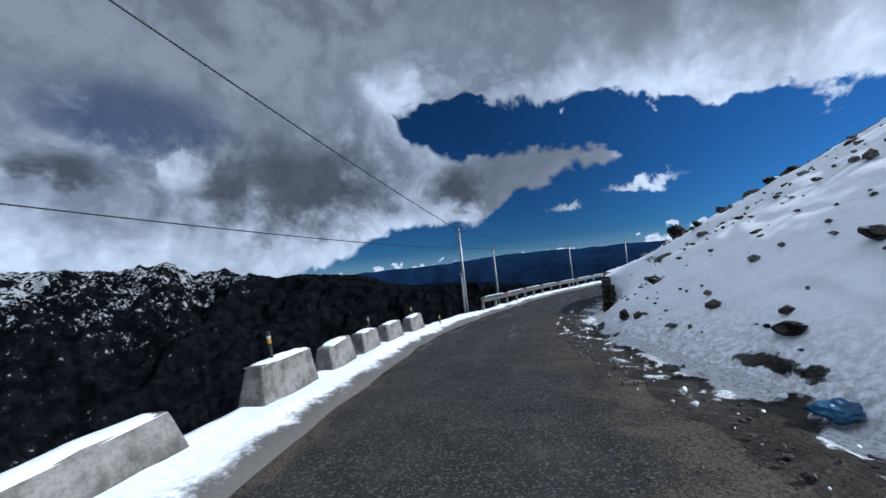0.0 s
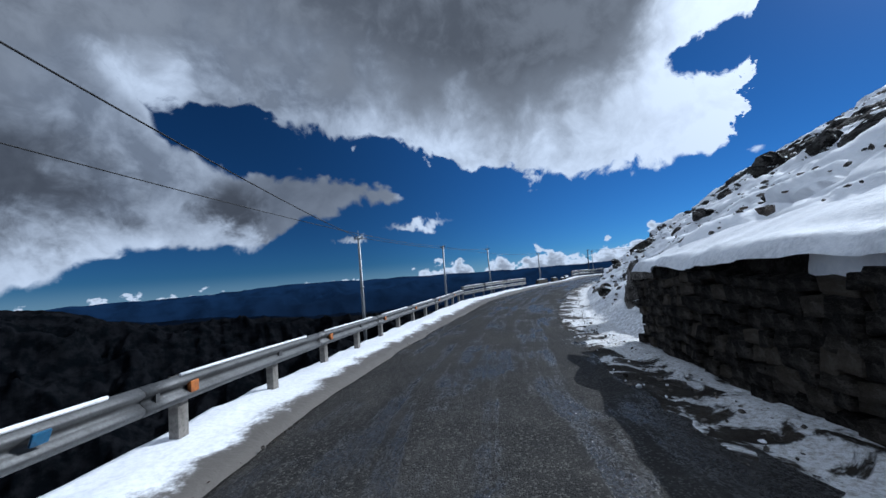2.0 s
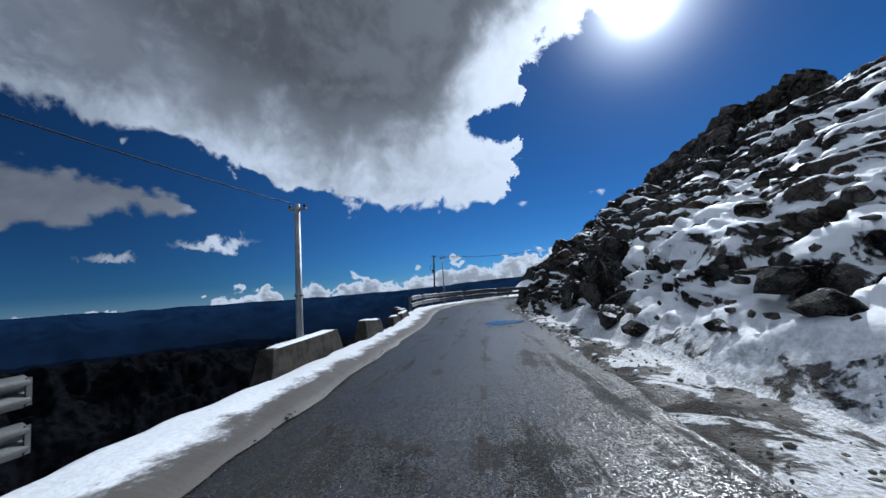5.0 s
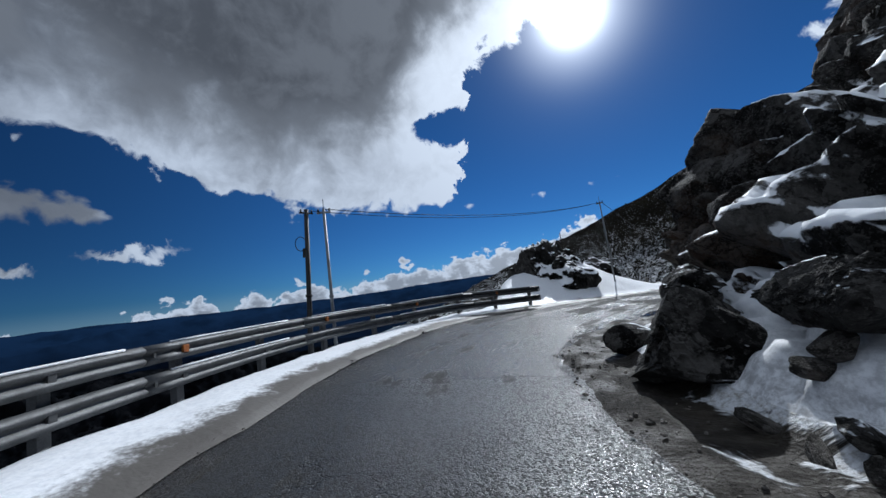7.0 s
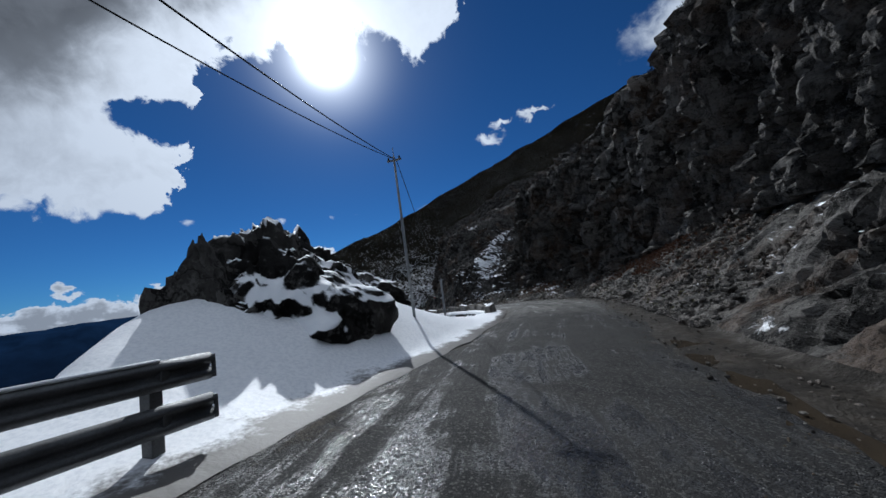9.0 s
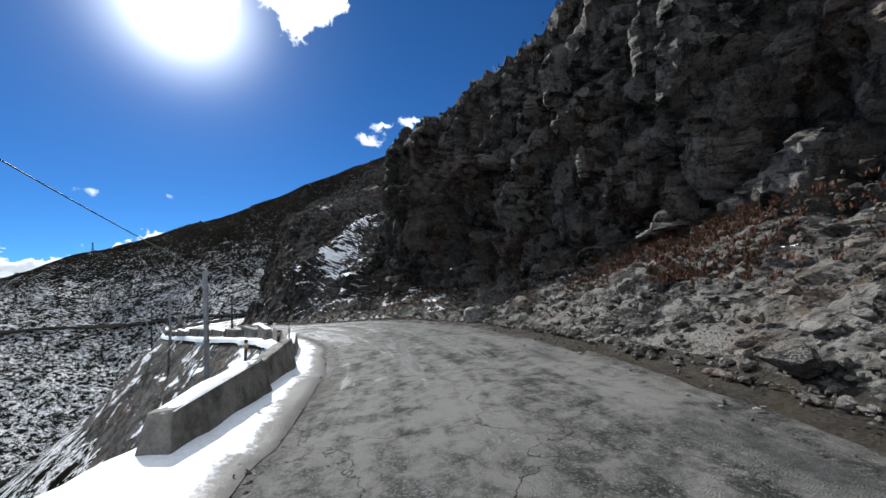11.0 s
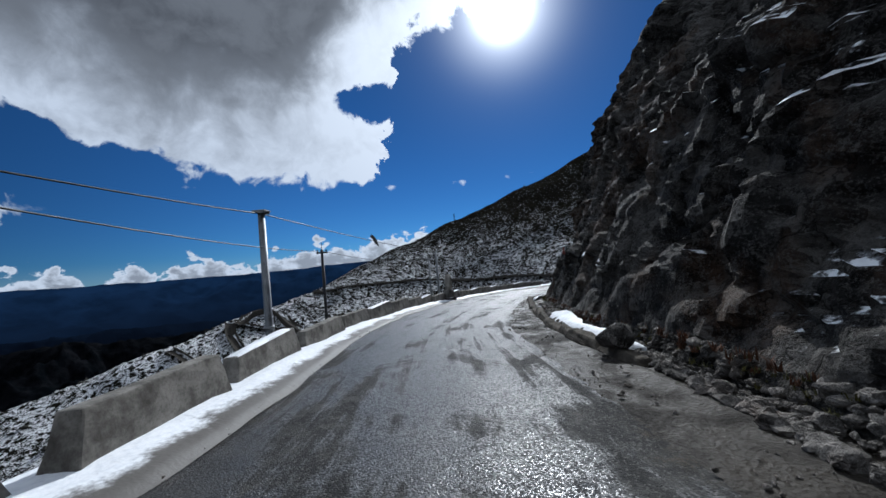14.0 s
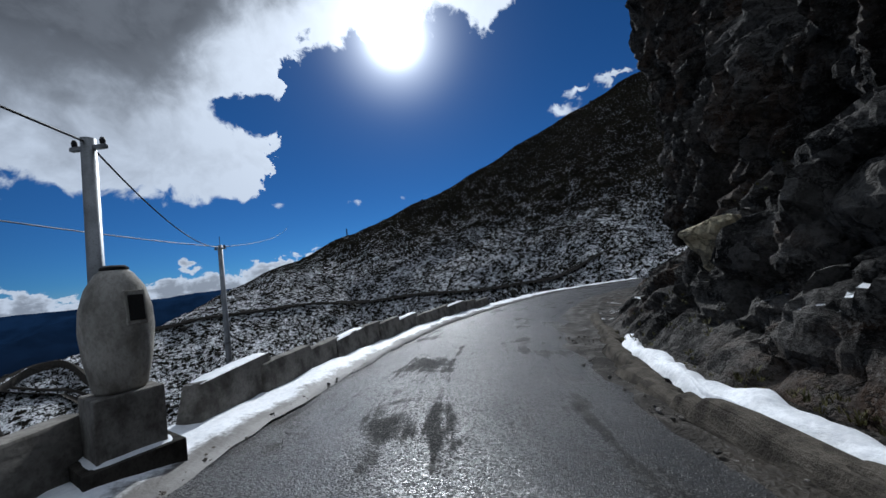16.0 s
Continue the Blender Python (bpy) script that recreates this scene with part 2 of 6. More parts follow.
# the road's line: place and chainage
ROAD_LINE = [(-1.9, -18, 1.2, -14), (-0.7, -9, 0.6, -7), (0, 0, 0, 0), (1.66, 13.06, -0.86, 10.2), (7.28, 24.99, -1.55, 20.4), (15.85, 35.4, -2.0, 30.5),
             (25.75, 43.83, -2.07, 39.5), (36.11, 50.59, -2.12, 47.9), (46.73, 55.74, -2.17, 56.7), (56.64, 59.9, -2.23, 65.4), (60.8, 61.47, -2.28, 69),
             (64.46, 62.3, -2.37, 72.2)]
ROAD_LINE += [(67.72, 62.11, -2.45, 75.1), (71.15, 61.04, -2.47, 78), (78.39, 57.23, -2.63, 84.3), (86.13, 51.6, -3.0, 91.4), (95.37, 45.7, -3.65, 99.2),
              (106.7, 42.8, -4.28, 106.5), (118.4, 43.72, -5.17, 113.3), (130.24, 45.44, -5.98, 120.4), (142.11, 44.7, -6.81, 128.7)]
ROAD_LINE += [(149.0, 43.6, -7.3, 135.7), (155.75, 41.15, -7.75, 142.7), (162.3, 37.4, -8.2, 150), (168.7, 32.5, -8.6, 157.5), (174.9, 26.5, -9, 165.5),
              (181, 18, -9.5, 176), (187, 8, -10, 188)]
dense = curve_through(ROAD_LINE)
run = np.concatenate([[0], np.cumsum(np.linalg.norm(np.diff(dense[:, :2], axis=0), axis=1))])
STEP = 0.2
along_line = np.arange(0, run[-1], STEP)
LINE = np.stack([np.interp(along_line, run, dense[:, k]) for k in range(3)], 1)
S_AXIS = np.interp(along_line, run, dense[:, 3])
for _ in range(3):
    LINE[1:-1] = 0.25 * LINE[:-2] + 0.5 * LINE[1:-1] + 0.25 * LINE[2:]
TAN = np.gradient(LINE[:, :2], axis=0)
TAN /= np.linalg.norm(TAN, axis=1, keepdims=True)
S_MIN, S_MAX = float(S_AXIS[0]), float(S_AXIS[-1])


def keyed(text):
    pairs = [tuple(map(float, w.split(":"))) for w in text.split()]
    ks, vs = [p[0] for p in pairs], [p[1] for p in pairs]
    return lambda s: np.interp(s, ks, vs)


left_edge = keyed("-10:2.7 8:2.55 14:2.3 16:2.2 20:2.5 24:2.65 34:2.6 39:2.9 47:2.7 56:2.5 60:2.4 63:2.7 66.5:3.1 69:3.1 72:3.2 74.5:3.6 77:3.8 79:3.5 81:2.8 83:2.2 86:1.4 90:1.4 99:2.25 102:2.25 105.5:2.65 108:3 113:3.1 117:2.8 120:3.1 124:3.3 128.7:3.4 132:2.8 137:2.6")
right_edge = keyed("-10:-2 4:-1.9 8:-1.6 12:-1.65 15:-2.1 28:-2.3 38:-2.4 56:-2.4 60:-2.3 63:-1.95 67:-1.65 72:-1.65 75.5:-1.9 78.5:-2.7 84:-3.1 87:-3.6 101:-3.65 103:-3.2 106.5:-2.7 109:-2.15 113:-2 120:-2.05 128.7:-2.25 137:-2.5")
cross_fall = keyed("-10:0.01 60:0.01 65:0.03 69:0.05 75:0.055 80:0.04 86:0.02 92:0 98:-0.03 106:-0.03 111:0 120:0.015 130:0.03")


def on_line(s):
    return np.stack([np.interp(s, S_AXIS, LINE[:, k]) for k in range(3)], -1), np.stack([np.interp(s, S_AXIS, TAN[:, k]) for k in range(2)], -1)


def at_road(s, l, h=0.0):
    """World places at s metres along the road, l to its left and h above it."""
    s, l, h = np.broadcast_arrays(np.asarray(s, float), np.asarray(l, float), np.asarray(h, float))
    c, t = on_line(s)
    return np.stack([c[..., 0] - t[..., 1] * l, c[..., 1] + t[..., 0] * l, c[..., 2] + h + cross_fall(s) * np.clip(l, -6, 6)], -1)


def heading(s):
    t = on_line(float(s))[1]
    return math.degrees(math.atan2(t[1], t[0]))


def road_coords(x, y):
    """Nearest place on the road: metres along it, metres to the left, its height."""
    x, y = np.ravel(x), np.ravel(y)
    pick = np.arange(0, len(LINE), 4)
    i = np.empty(len(x), int)
    for k in range(0, len(x), 4000):
        d = (x[k:k + 4000, None] - LINE[pick, 0]) ** 2 + (y[k:k + 4000, None] - LINE[pick, 1]) ** 2
        i[k:k + 4000] = pick[d.argmin(1)]
    vx, vy = x - LINE[i, 0], y - LINE[i, 1]
    along, side = vx * TAN[i, 0] + vy * TAN[i, 1], TAN[i, 0] * vy - TAN[i, 1] * vx
    reach = np.sign(side) * np.hypot(vx, vy)
    return S_AXIS[i], reach, LINE[i, 2]


# ---- materials ----
def material(name, rough=0.7, metal=0.0, spec=0.5):
    m = bpy.data.materials.new(name)
    m.use_nodes = True
    n = Nodes(m.node_tree)
    b = m.node_tree.nodes["Principled BSDF"]
    b.inputs["Roughness"].default_value, b.inputs["Metallic"].default_value = rough, metal
    b.inputs["Specular IOR Level"].default_value = spec
    co = n.add("ShaderNodeTexCoord").outputs["Object"]
    return m, n, b, co


def bump(n, b, height, strength=0.5, dist=0.02):
    k = n.add("ShaderNodeBump")
    k.inputs["Strength"].default_value, k.inputs["Distance"].default_value = strength, dist
    n.put(k.inputs["Height"], height)
    n.put(b.inputs["Normal"], k.outputs[0])


def attr(n, name):
    return n.add("ShaderNodeAttribute", attribute_name=name).outputs["Fac"]


def plain(name, colour, dark, rough=0.7, metal=0.0, scale=6.0, bump_by=0.3, depth=0.01, spec=0.4):
    m, n, b, co = material(name, rough, metal, spec)
    big, small = n.noise(co, scale, 5.0, 0.6), n.noise(co, scale * 9, 5.0, 0.65)
    c = n.mix(n.ramp(big, 0.35, 0.68), colour, dark)
    c = n.mix(n.math("MULTIPLY", n.ramp(small, 0.4, 0.75), 0.45), c, tuple(v * 0.55 for v in dark))
    n.put(b.inputs["Base Color"], c)
    n.put(b.inputs["Roughness"], n.ramp(small, 0.2, 0.8, rough - 0.12, min(rough + 0.15, 1.0)))
    bump(n, b, n.math("ADD", small, n.math("MULTIPLY", big, 0.6)), bump_by, depth)
    return m


def rock_material(name, pale, dark, snowy=True, tint=(0.16, 0.09, 0.05), singly=False):
    """Broken rock with beds, stains and lichen; where snow has settled it lies on what faces up."""
    m, n, b, co = material(name, 0.9, 0, 0.1)
    big, mid, small = n.noise(co, 0.35, 6.0, 0.6, 0.4), n.noise(co, 1.7, 7.0, 0.65, 0.6), n.noise(co, 9.0, 6.0, 0.7)
    bent = n.vmath("ADD", co, n.vmath("SCALE", n.noise(co, 1.6, 5.0, 0.65, 0, True), 1.5))
    crack = n.voro(bent, 0.8, "DISTANCE_TO_EDGE")
    chip = n.voro(n.vmath("ADD", co, n.vmath("SCALE", n.noise(co, 4.0, 4.0, 0.6, 0, True), 0.35)), 2.6, "F1", "Color")
    face = n.add("ShaderNodeSeparateXYZ")
    n.put(face.inputs[0], chip)
    c = n.mix(n.ramp(mid, 0.38, 0.62), pale, dark)
    c = n.mix(n.math("MULTIPLY", n.ramp(n.math("ADD", face.outputs[0], n.math("MULTIPLY", n.math("SUBTRACT", small, 0.5), 0.8)), 0.5, 0.75), 0.7), c, tuple(v * 1.9 for v in pale))
    c = n.mix(n.math("MULTIPLY", n.ramp(n.math("ADD", face.outputs[1], n.math("MULTIPLY", n.math("SUBTRACT", small, 0.5), 0.8)), 0.5, 0.65), 0.8), c, dark)
    c = n.mix(n.math("MULTIPLY", n.ramp(n.math("ADD", n.noise(co, 0.55, 6.0, 0.65, 0.8), n.math("MULTIPLY", small, 0.25)), 0.62, 0.76), 0.8), c, tuple(v * 2.3 for v in pale))
    c = n.mix(n.math("MULTIPLY", n.ramp(n.noise(co, 0.13, 5.0, 0.6, 0.6), 0.5, 0.62), 0.5), c, tuple(v * 2.0 for v in pale))
    c = n.mix(n.math("MULTIPLY", attr(n, "pale_face"), n.ramp(n.math("ADD", n.noise(co, 0.4, 6.0, 0.65, 0.5), n.math("MULTIPLY", face.outputs[0], 0.3)), 0.55, 0.68)), c, tuple(v * 3.6 for v in pale))
    c = n.mix(n.math("MULTIPLY", n.ramp(big, 0.5, 0.62), 0.3), c, tint)
    drip = n.add("ShaderNodeMapping")
    drip.inputs["Scale"].default_value = (1.0, 1.0, 0.14)
    n.put(drip.inputs["Vector"], co)
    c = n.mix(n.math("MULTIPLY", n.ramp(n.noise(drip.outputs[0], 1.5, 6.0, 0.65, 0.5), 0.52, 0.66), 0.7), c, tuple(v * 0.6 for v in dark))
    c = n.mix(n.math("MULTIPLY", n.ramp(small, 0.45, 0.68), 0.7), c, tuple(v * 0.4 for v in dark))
    tiny = n.noise(co, 24.0, 4.0, 0.7)
    c = n.mix(n.math("MULTIPLY", n.ramp(n.math("ADD", tiny, n.math("MULTIPLY", n.noise(co, 3.6, 5.0, 0.65), 0.8)), 0.9, 1.1), 0.65), c, tuple(v * 2.2 for v in pale))
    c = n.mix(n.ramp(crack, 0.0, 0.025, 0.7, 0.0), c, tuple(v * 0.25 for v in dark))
    h = n.math("ADD", n.math("MULTIPLY", mid, 1.0), n.math("ADD", n.math("MULTIPLY", small, 0.6), n.math("ADD", n.math("MULTIPLY", tiny, 0.25), n.math("MULTIPLY", n.ramp(crack, 0.0, 0.05), 0.22))))
    h = n.math("ADD", h, n.math("MULTIPLY", face.outputs[2], 0.5))
    if snowy:
        up = n.add("ShaderNodeSeparateXYZ")
        n.put(up.inputs[0], n.add("ShaderNodeNewGeometry").outputs["Normal"])
        lie = n.math("ADD", n.math("MULTIPLY", attr(n, "snow_cover"), 1.3), n.math("MULTIPLY", n.math("SUBTRACT", up.outputs[2], 0.7), 0.65))
        lie = n.math("ADD", lie, n.math("MULTIPLY", n.math("SUBTRACT", mid, 0.5), 1.2))
        lie = n.math("ADD", lie, n.math("MULTIPLY", n.math("SUBTRACT", n.noise(co, 0.6, 4.0, 0.6), 0.5), 1.3))
        lie = n.math("ADD", lie, n.math("MULTIPLY", n.math("SUBTRACT", small, 0.5), 0.25))
        f = n.ramp(lie, 0.42, 0.52)
        snow = n.mix(n.ramp(small, 0.35, 0.75), (0.93, 0.94, 0.96), (0.84, 0.86, 0.9))
        grime = n.math("MULTIPLY", n.math("MULTIPLY", attr(n, "grime"), n.ramp(small, 0.35, 0.65)), 0.6)
        snow = n.mix(grime, snow, (0.12, 0.10, 0.08))
        c = n.mix(f, c, snow)
        n.put(b.inputs["Roughness"], n.ramp(f, 0, 1, 0.88, 0.6))
        h = n.math("ADD", n.math("MULTIPLY", h, n.ramp(f, 0, 1, 1.0, 0.035)), n.math("ADD", n.math("MULTIPLY", f, 0.35), n.math("MULTIPLY", n.math("MULTIPLY", f, n.noise(co, 1.1, 3.0, 0.5)), 0.5)))
    if singly:
        own = n.add("ShaderNodeObjectInfo").outputs["Random"]
        c = n.mix(n.ramp(own, 0.6, 1.0, 0.0, 0.5), c, (0.15, 0.125, 0.095))
        c = n.vmath("SCALE", c, n.ramp(own, 0.0, 1.0, 0.5, 1.35, False))
    n.put(b.inputs["Base Color"], c)
    bump(n, b, h, 1.0, 0.13)
    return m


def asphalt_material():
    """Coarse worn asphalt: dirt, mended cracks, and a film of water that lies between the stones."""
    m, n, b, co = material("worn_wet_asphalt", 0.6, 0, 0.3)
    broad, mid = n.noise(co, 0.16, 5.0, 0.6, 0.5), n.noise(co, 0.8, 6.0, 0.65, 0.5)
    side, along = attr(n, "side"), attr(n, "along")
    lane = n.add("ShaderNodeCombineXYZ")
    for i, v in enumerate((n.math("MULTIPLY", along, 0.16), n.math("MULTIPLY", side, 1.5), 0.0)):
        n.put(lane.inputs[i], v)
    streak = n.noise(lane.outputs[0], 1.0, 6.0, 0.66, 0.5)
    grit, speck = n.voro(co, 52.0), n.voro(co, 52.0, "F1", "Color")
    fine, blot = n.noise(co, 34.0, 4.0, 0.7), n.noise(co, 3.2, 6.0, 0.7, 0.4)
    c = n.mix(n.ramp(mid, 0.3, 0.7), (0.015, 0.0148, 0.0148), (0.032, 0.031, 0.0295))
    c = n.mix(n.math("MULTIPLY", n.ramp(streak, 0.45, 0.72), 0.35), c, (0.052, 0.05, 0.047))
    c = n.mix(n.math("MULTIPLY", n.ramp(blot, 0.5, 0.72), 0.4), c, (0.05, 0.046, 0.041))
    c = n.mix(n.math("MULTIPLY", n.ramp(fine, 0.45, 0.75), 0.45), c, (0.07, 0.067, 0.063))
    stone = n.add("ShaderNodeSeparateXYZ")
    n.put(stone.inputs[0], speck)
    c = n.mix(n.math("MULTIPLY", n.ramp(stone.outputs[0], 0.75, 0.97), 0.55), c, (0.15, 0.145, 0.135))
    c = n.mix(n.math("MULTIPLY", attr(n, "dust"), n.ramp(n.math("ADD", blot, n.math("ADD", n.math("MULTIPLY", mid, 0.6), n.math("ADD", n.math("MULTIPLY", streak, 0.7), n.math("MULTIPLY", attr(n, "dust"), 0.3)))), 1.16, 1.52)), c, (0.17, 0.164, 0.153))
    mud = n.math("ADD", n.math("MULTIPLY", mid, 0.7), n.math("ADD", n.math("MULTIPLY", blot, 0.35), n.math("ADD", n.math("MULTIPLY", fine, 0.4), n.math("MULTIPLY", attr(n, "grime"), 0.36))))
    mud = n.math("MULTIPLY", n.ramp(mud, 0.92, 1.1), 0.85)
    c = n.mix(mud, c, n.mix(n.ramp(fine, 0.35, 0.7), (0.05, 0.04, 0.03), (0.12, 0.1, 0.076)))
    crack = n.voro(n.vmath("ADD", co, n.vmath("SCALE", n.noise(co, 2.0, 4.0, 0.6, 0, True), 0.8)), 0.55, "DISTANCE_TO_EDGE")
    line = n.math("MULTIPLY", n.ramp(crack, 0.0, 0.008, 0.85, 0.0), n.ramp(broad, 0.44, 0.56))
    c = n.mix(line, c, (0.012, 0.012, 0.012))
    wet = n.math("ADD", attr(n, "wet"), n.math("ADD", n.math("MULTIPLY", n.math("SUBTRACT", n.noise(co, 0.5, 6.0, 0.65, 0.8), 0.5), 1.5), n.math("MULTIPLY", n.math("SUBTRACT", streak, 0.5), 2.0)))
    wet = n.ramp(wet, 0.34, 0.66)
    c = n.mix(n.math("MULTIPLY", wet, 0.6), c, (0.014, 0.014, 0.0155))
    n.put(b.inputs["Base Color"], c)
    film = n.math("MULTIPLY", wet, n.ramp(n.math("ADD", n.math("MULTIPLY", stone.outputs[1], 0.75), n.math("MULTIPLY", fine, 0.5)), 0.38, 0.66))
    film = n.math("MAXIMUM", film, n.math("MULTIPLY", n.math("MULTIPLY", wet, attr(n, "sheen")), 0.8))
    n.put(b.inputs["Roughness"], n.math("ADD", n.ramp(film, 0, 1, 0.8, 0.23), n.math("ADD", n.math("MULTIPLY", mud, 0.1), n.math("MULTIPLY", n.math("MULTIPLY", wet, attr(n, "sheen")), 0.12))))
    n.put(b.inputs["Specular IOR Level"], n.ramp(film, 0, 1, 0.1, 0.55))
    h = n.math("ADD", n.math("MULTIPLY", n.ramp(grit, 0.0, 0.6), -0.7), n.math("ADD", n.math("MULTIPLY", fine, 0.5), n.math("MULTIPLY", line, -1.5)))
    h = n.math("ADD", h, n.math("MULTIPLY", stone.outputs[2], 0.35))
    h = n.math("ADD", h, n.math("MULTIPLY", mud, n.math("ADD", 0.5, n.math("MULTIPLY", mid, 1.5))))
    bump(n, b, n.math("MULTIPLY", h, n.ramp(n.math("MULTIPLY", wet, attr(n, "sheen")), 0, 1, 1.0, 0.3)), 1.0, 0.010)
    return m


def water_material():
    """A shallow brown puddle: dark silt under still water."""
    m, n, b, co = material("silty_puddle_water", 0.5, 0, 0.12)
    c = n.mix(n.ramp(n.noise(co, 0.9, 5.0, 0.6), 0.3, 0.7), (0.046, 0.036, 0.025), (0.028, 0.022, 0.016))
    n.put(b.inputs["Base Color"], c)
    n.put(b.inputs["Roughness"], n.ramp(n.noise(co, 3.0, 4.0, 0.6), 0.4, 0.7, 0.08, 0.2))
    bump(n, b, n.noise(co, 5.0, 3.0, 0.5), 0.08, 0.003)
    return m


def snow_material(name, dirt):
    m, n, b, co = material(name, 0.6, 0, 0.3)
    mid, small = n.noise(co, 1.6, 6.0, 0.6, 0.4), n.noise(co, 14.0, 5.0, 0.65)
    c = n.mix(n.ramp(small, 0.35, 0.75), (0.86, 0.87, 0.89), (0.7, 0.72, 0.76))
    g = n.math("ADD", attr(n, "grime"), n.math("MULTIPLY", n.math("SUBTRACT", mid, 0.5), 1.3))
    g = n.math("ADD", g, n.math("MULTIPLY", n.math("SUBTRACT", small, 0.5), 0.6))
    c = n.mix(n.math("MULTIPLY", n.ramp(g, 0.25, 0.7), dirt), c, (0.085, 0.075, 0.065))
    n.put(b.inputs["Base Color"], c)
    bump(n, b, n.math("ADD", mid, n.math("MULTIPLY", small, 0.22)), 0.6, 0.05)
    return m


def mud_material():
    m, n, b, co = material("wet_mud_and_gravel", 0.7, 0, 0.16)
    mid, small = n.noise(co, 1.3, 6.0, 0.65, 0.5), n.noise(co, 16.0, 6.0, 0.7)
    peb = n.voro(co, 22.0)
    c = n.mix(n.ramp(mid, 0.35, 0.68), (0.038, 0.031, 0.023), (0.016, 0.0138, 0.0115))
    c = n.mix(n.math("MULTIPLY", n.ramp(small, 0.5, 0.75), 0.55), c, (0.09, 0.08, 0.067))
    s = n.math("ADD", attr(n, "snow_cover"), n.math("MULTIPLY", n.math("SUBTRACT", n.noise(co, 0.9, 6.0, 0.65, 0.7), 0.5), 2.2))
    f = n.ramp(s, 0.45, 0.56)
    c = n.mix(f, c, n.mix(n.ramp(small, 0.4, 0.7), (0.74, 0.75, 0.77), (0.36, 0.34, 0.31)))
    n.put(b.inputs["Base Color"], c)
    n.put(b.inputs["Roughness"], n.math("ADD", n.ramp(mid, 0.35, 0.62, 0.36, 0.9), n.math("MULTIPLY", f, 0.1)))
    bump(n, b, n.math("ADD", n.math("MULTIPLY", peb, 0.4), n.math("ADD", n.math("MULTIPLY", small, 0.7), n.math("ADD", mid, n.math("MULTIPLY", f, 0.8)))), 0.8, 0.05)
    return m


def far_slope_material(name, snow_level=0.5, forest=(0.018, 0.022, 0.016), scale=0.08, rock=(0.06, 0.052, 0.045), speckle=1.7, white=0.9):
    """A mountainside far off: scrub and rock with broken snow."""
    m, n, b, co = material(name, 0.95, 0, 0.0)
    big, mid, small = n.noise(co, scale * 0.35, 5.0, 0.6), n.noise(co, scale * 2.2, 7.0, 0.7, 0.0), n.noise(co, scale * 9, 5.0, 0.7, 0.0)
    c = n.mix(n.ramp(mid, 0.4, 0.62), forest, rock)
    # valley woods: cloud shadow is put into this near-black colour
    c = n.mix(attr(n, "wooded_shade"), c, (0.0015, 0.002, 0.0026))
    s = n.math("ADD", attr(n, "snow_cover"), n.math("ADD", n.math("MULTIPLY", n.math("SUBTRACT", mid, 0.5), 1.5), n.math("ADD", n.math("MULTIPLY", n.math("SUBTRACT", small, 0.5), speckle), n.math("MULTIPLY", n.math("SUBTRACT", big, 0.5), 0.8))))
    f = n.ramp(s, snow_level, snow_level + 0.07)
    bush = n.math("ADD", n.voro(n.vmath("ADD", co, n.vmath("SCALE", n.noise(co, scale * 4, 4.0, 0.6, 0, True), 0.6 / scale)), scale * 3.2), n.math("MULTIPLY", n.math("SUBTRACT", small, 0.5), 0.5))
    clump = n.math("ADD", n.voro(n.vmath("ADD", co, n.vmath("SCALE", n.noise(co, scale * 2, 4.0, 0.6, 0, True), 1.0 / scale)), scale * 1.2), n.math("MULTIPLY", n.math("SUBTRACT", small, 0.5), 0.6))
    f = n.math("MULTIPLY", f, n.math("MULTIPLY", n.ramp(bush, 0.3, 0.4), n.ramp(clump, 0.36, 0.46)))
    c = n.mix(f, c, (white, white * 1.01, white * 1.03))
    n.put(b.inputs["Base Color"], c)
    bump(n, b, n.math("ADD", mid, small), 1.0, 0.6)
    return m


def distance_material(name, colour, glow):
    """Hazy blue distance: a plain backdrop, the light of the air put into its colour and glow."""
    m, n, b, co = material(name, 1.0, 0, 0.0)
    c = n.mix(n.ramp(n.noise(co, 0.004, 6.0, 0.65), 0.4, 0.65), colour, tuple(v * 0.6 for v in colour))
    # snow_cover is no snow here: painted haze thins to a darker foot
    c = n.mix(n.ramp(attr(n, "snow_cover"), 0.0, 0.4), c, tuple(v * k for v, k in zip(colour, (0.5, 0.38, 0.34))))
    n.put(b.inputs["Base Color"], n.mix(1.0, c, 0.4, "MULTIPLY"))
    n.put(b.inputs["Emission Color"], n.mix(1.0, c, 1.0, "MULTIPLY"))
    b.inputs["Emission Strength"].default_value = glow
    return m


def glossy_metal(name, colour, rough):
    m, n, b, co = material(name, rough, 0.85, 0.5)
    big, small = n.noise(co, 3.0, 5.0, 0.6), n.noise(co, 45.0, 4.0, 0.7)
    c = n.mix(n.ramp(big, 0.4, 0.7), colour, tuple(v * 0.7 for v in colour))
    c = n.mix(n.math("MULTIPLY", n.ramp(small, 0.55, 0.8), 0.6), c, (0.11, 0.085, 0.06))
    n.put(b.inputs["Base Color"], c)
    n.put(b.inputs["Roughness"], n.ramp(small, 0.3, 0.7, rough - 0.08, rough + 0.18))
    bump(n, b, small, 0.12, 0.003)
    return m


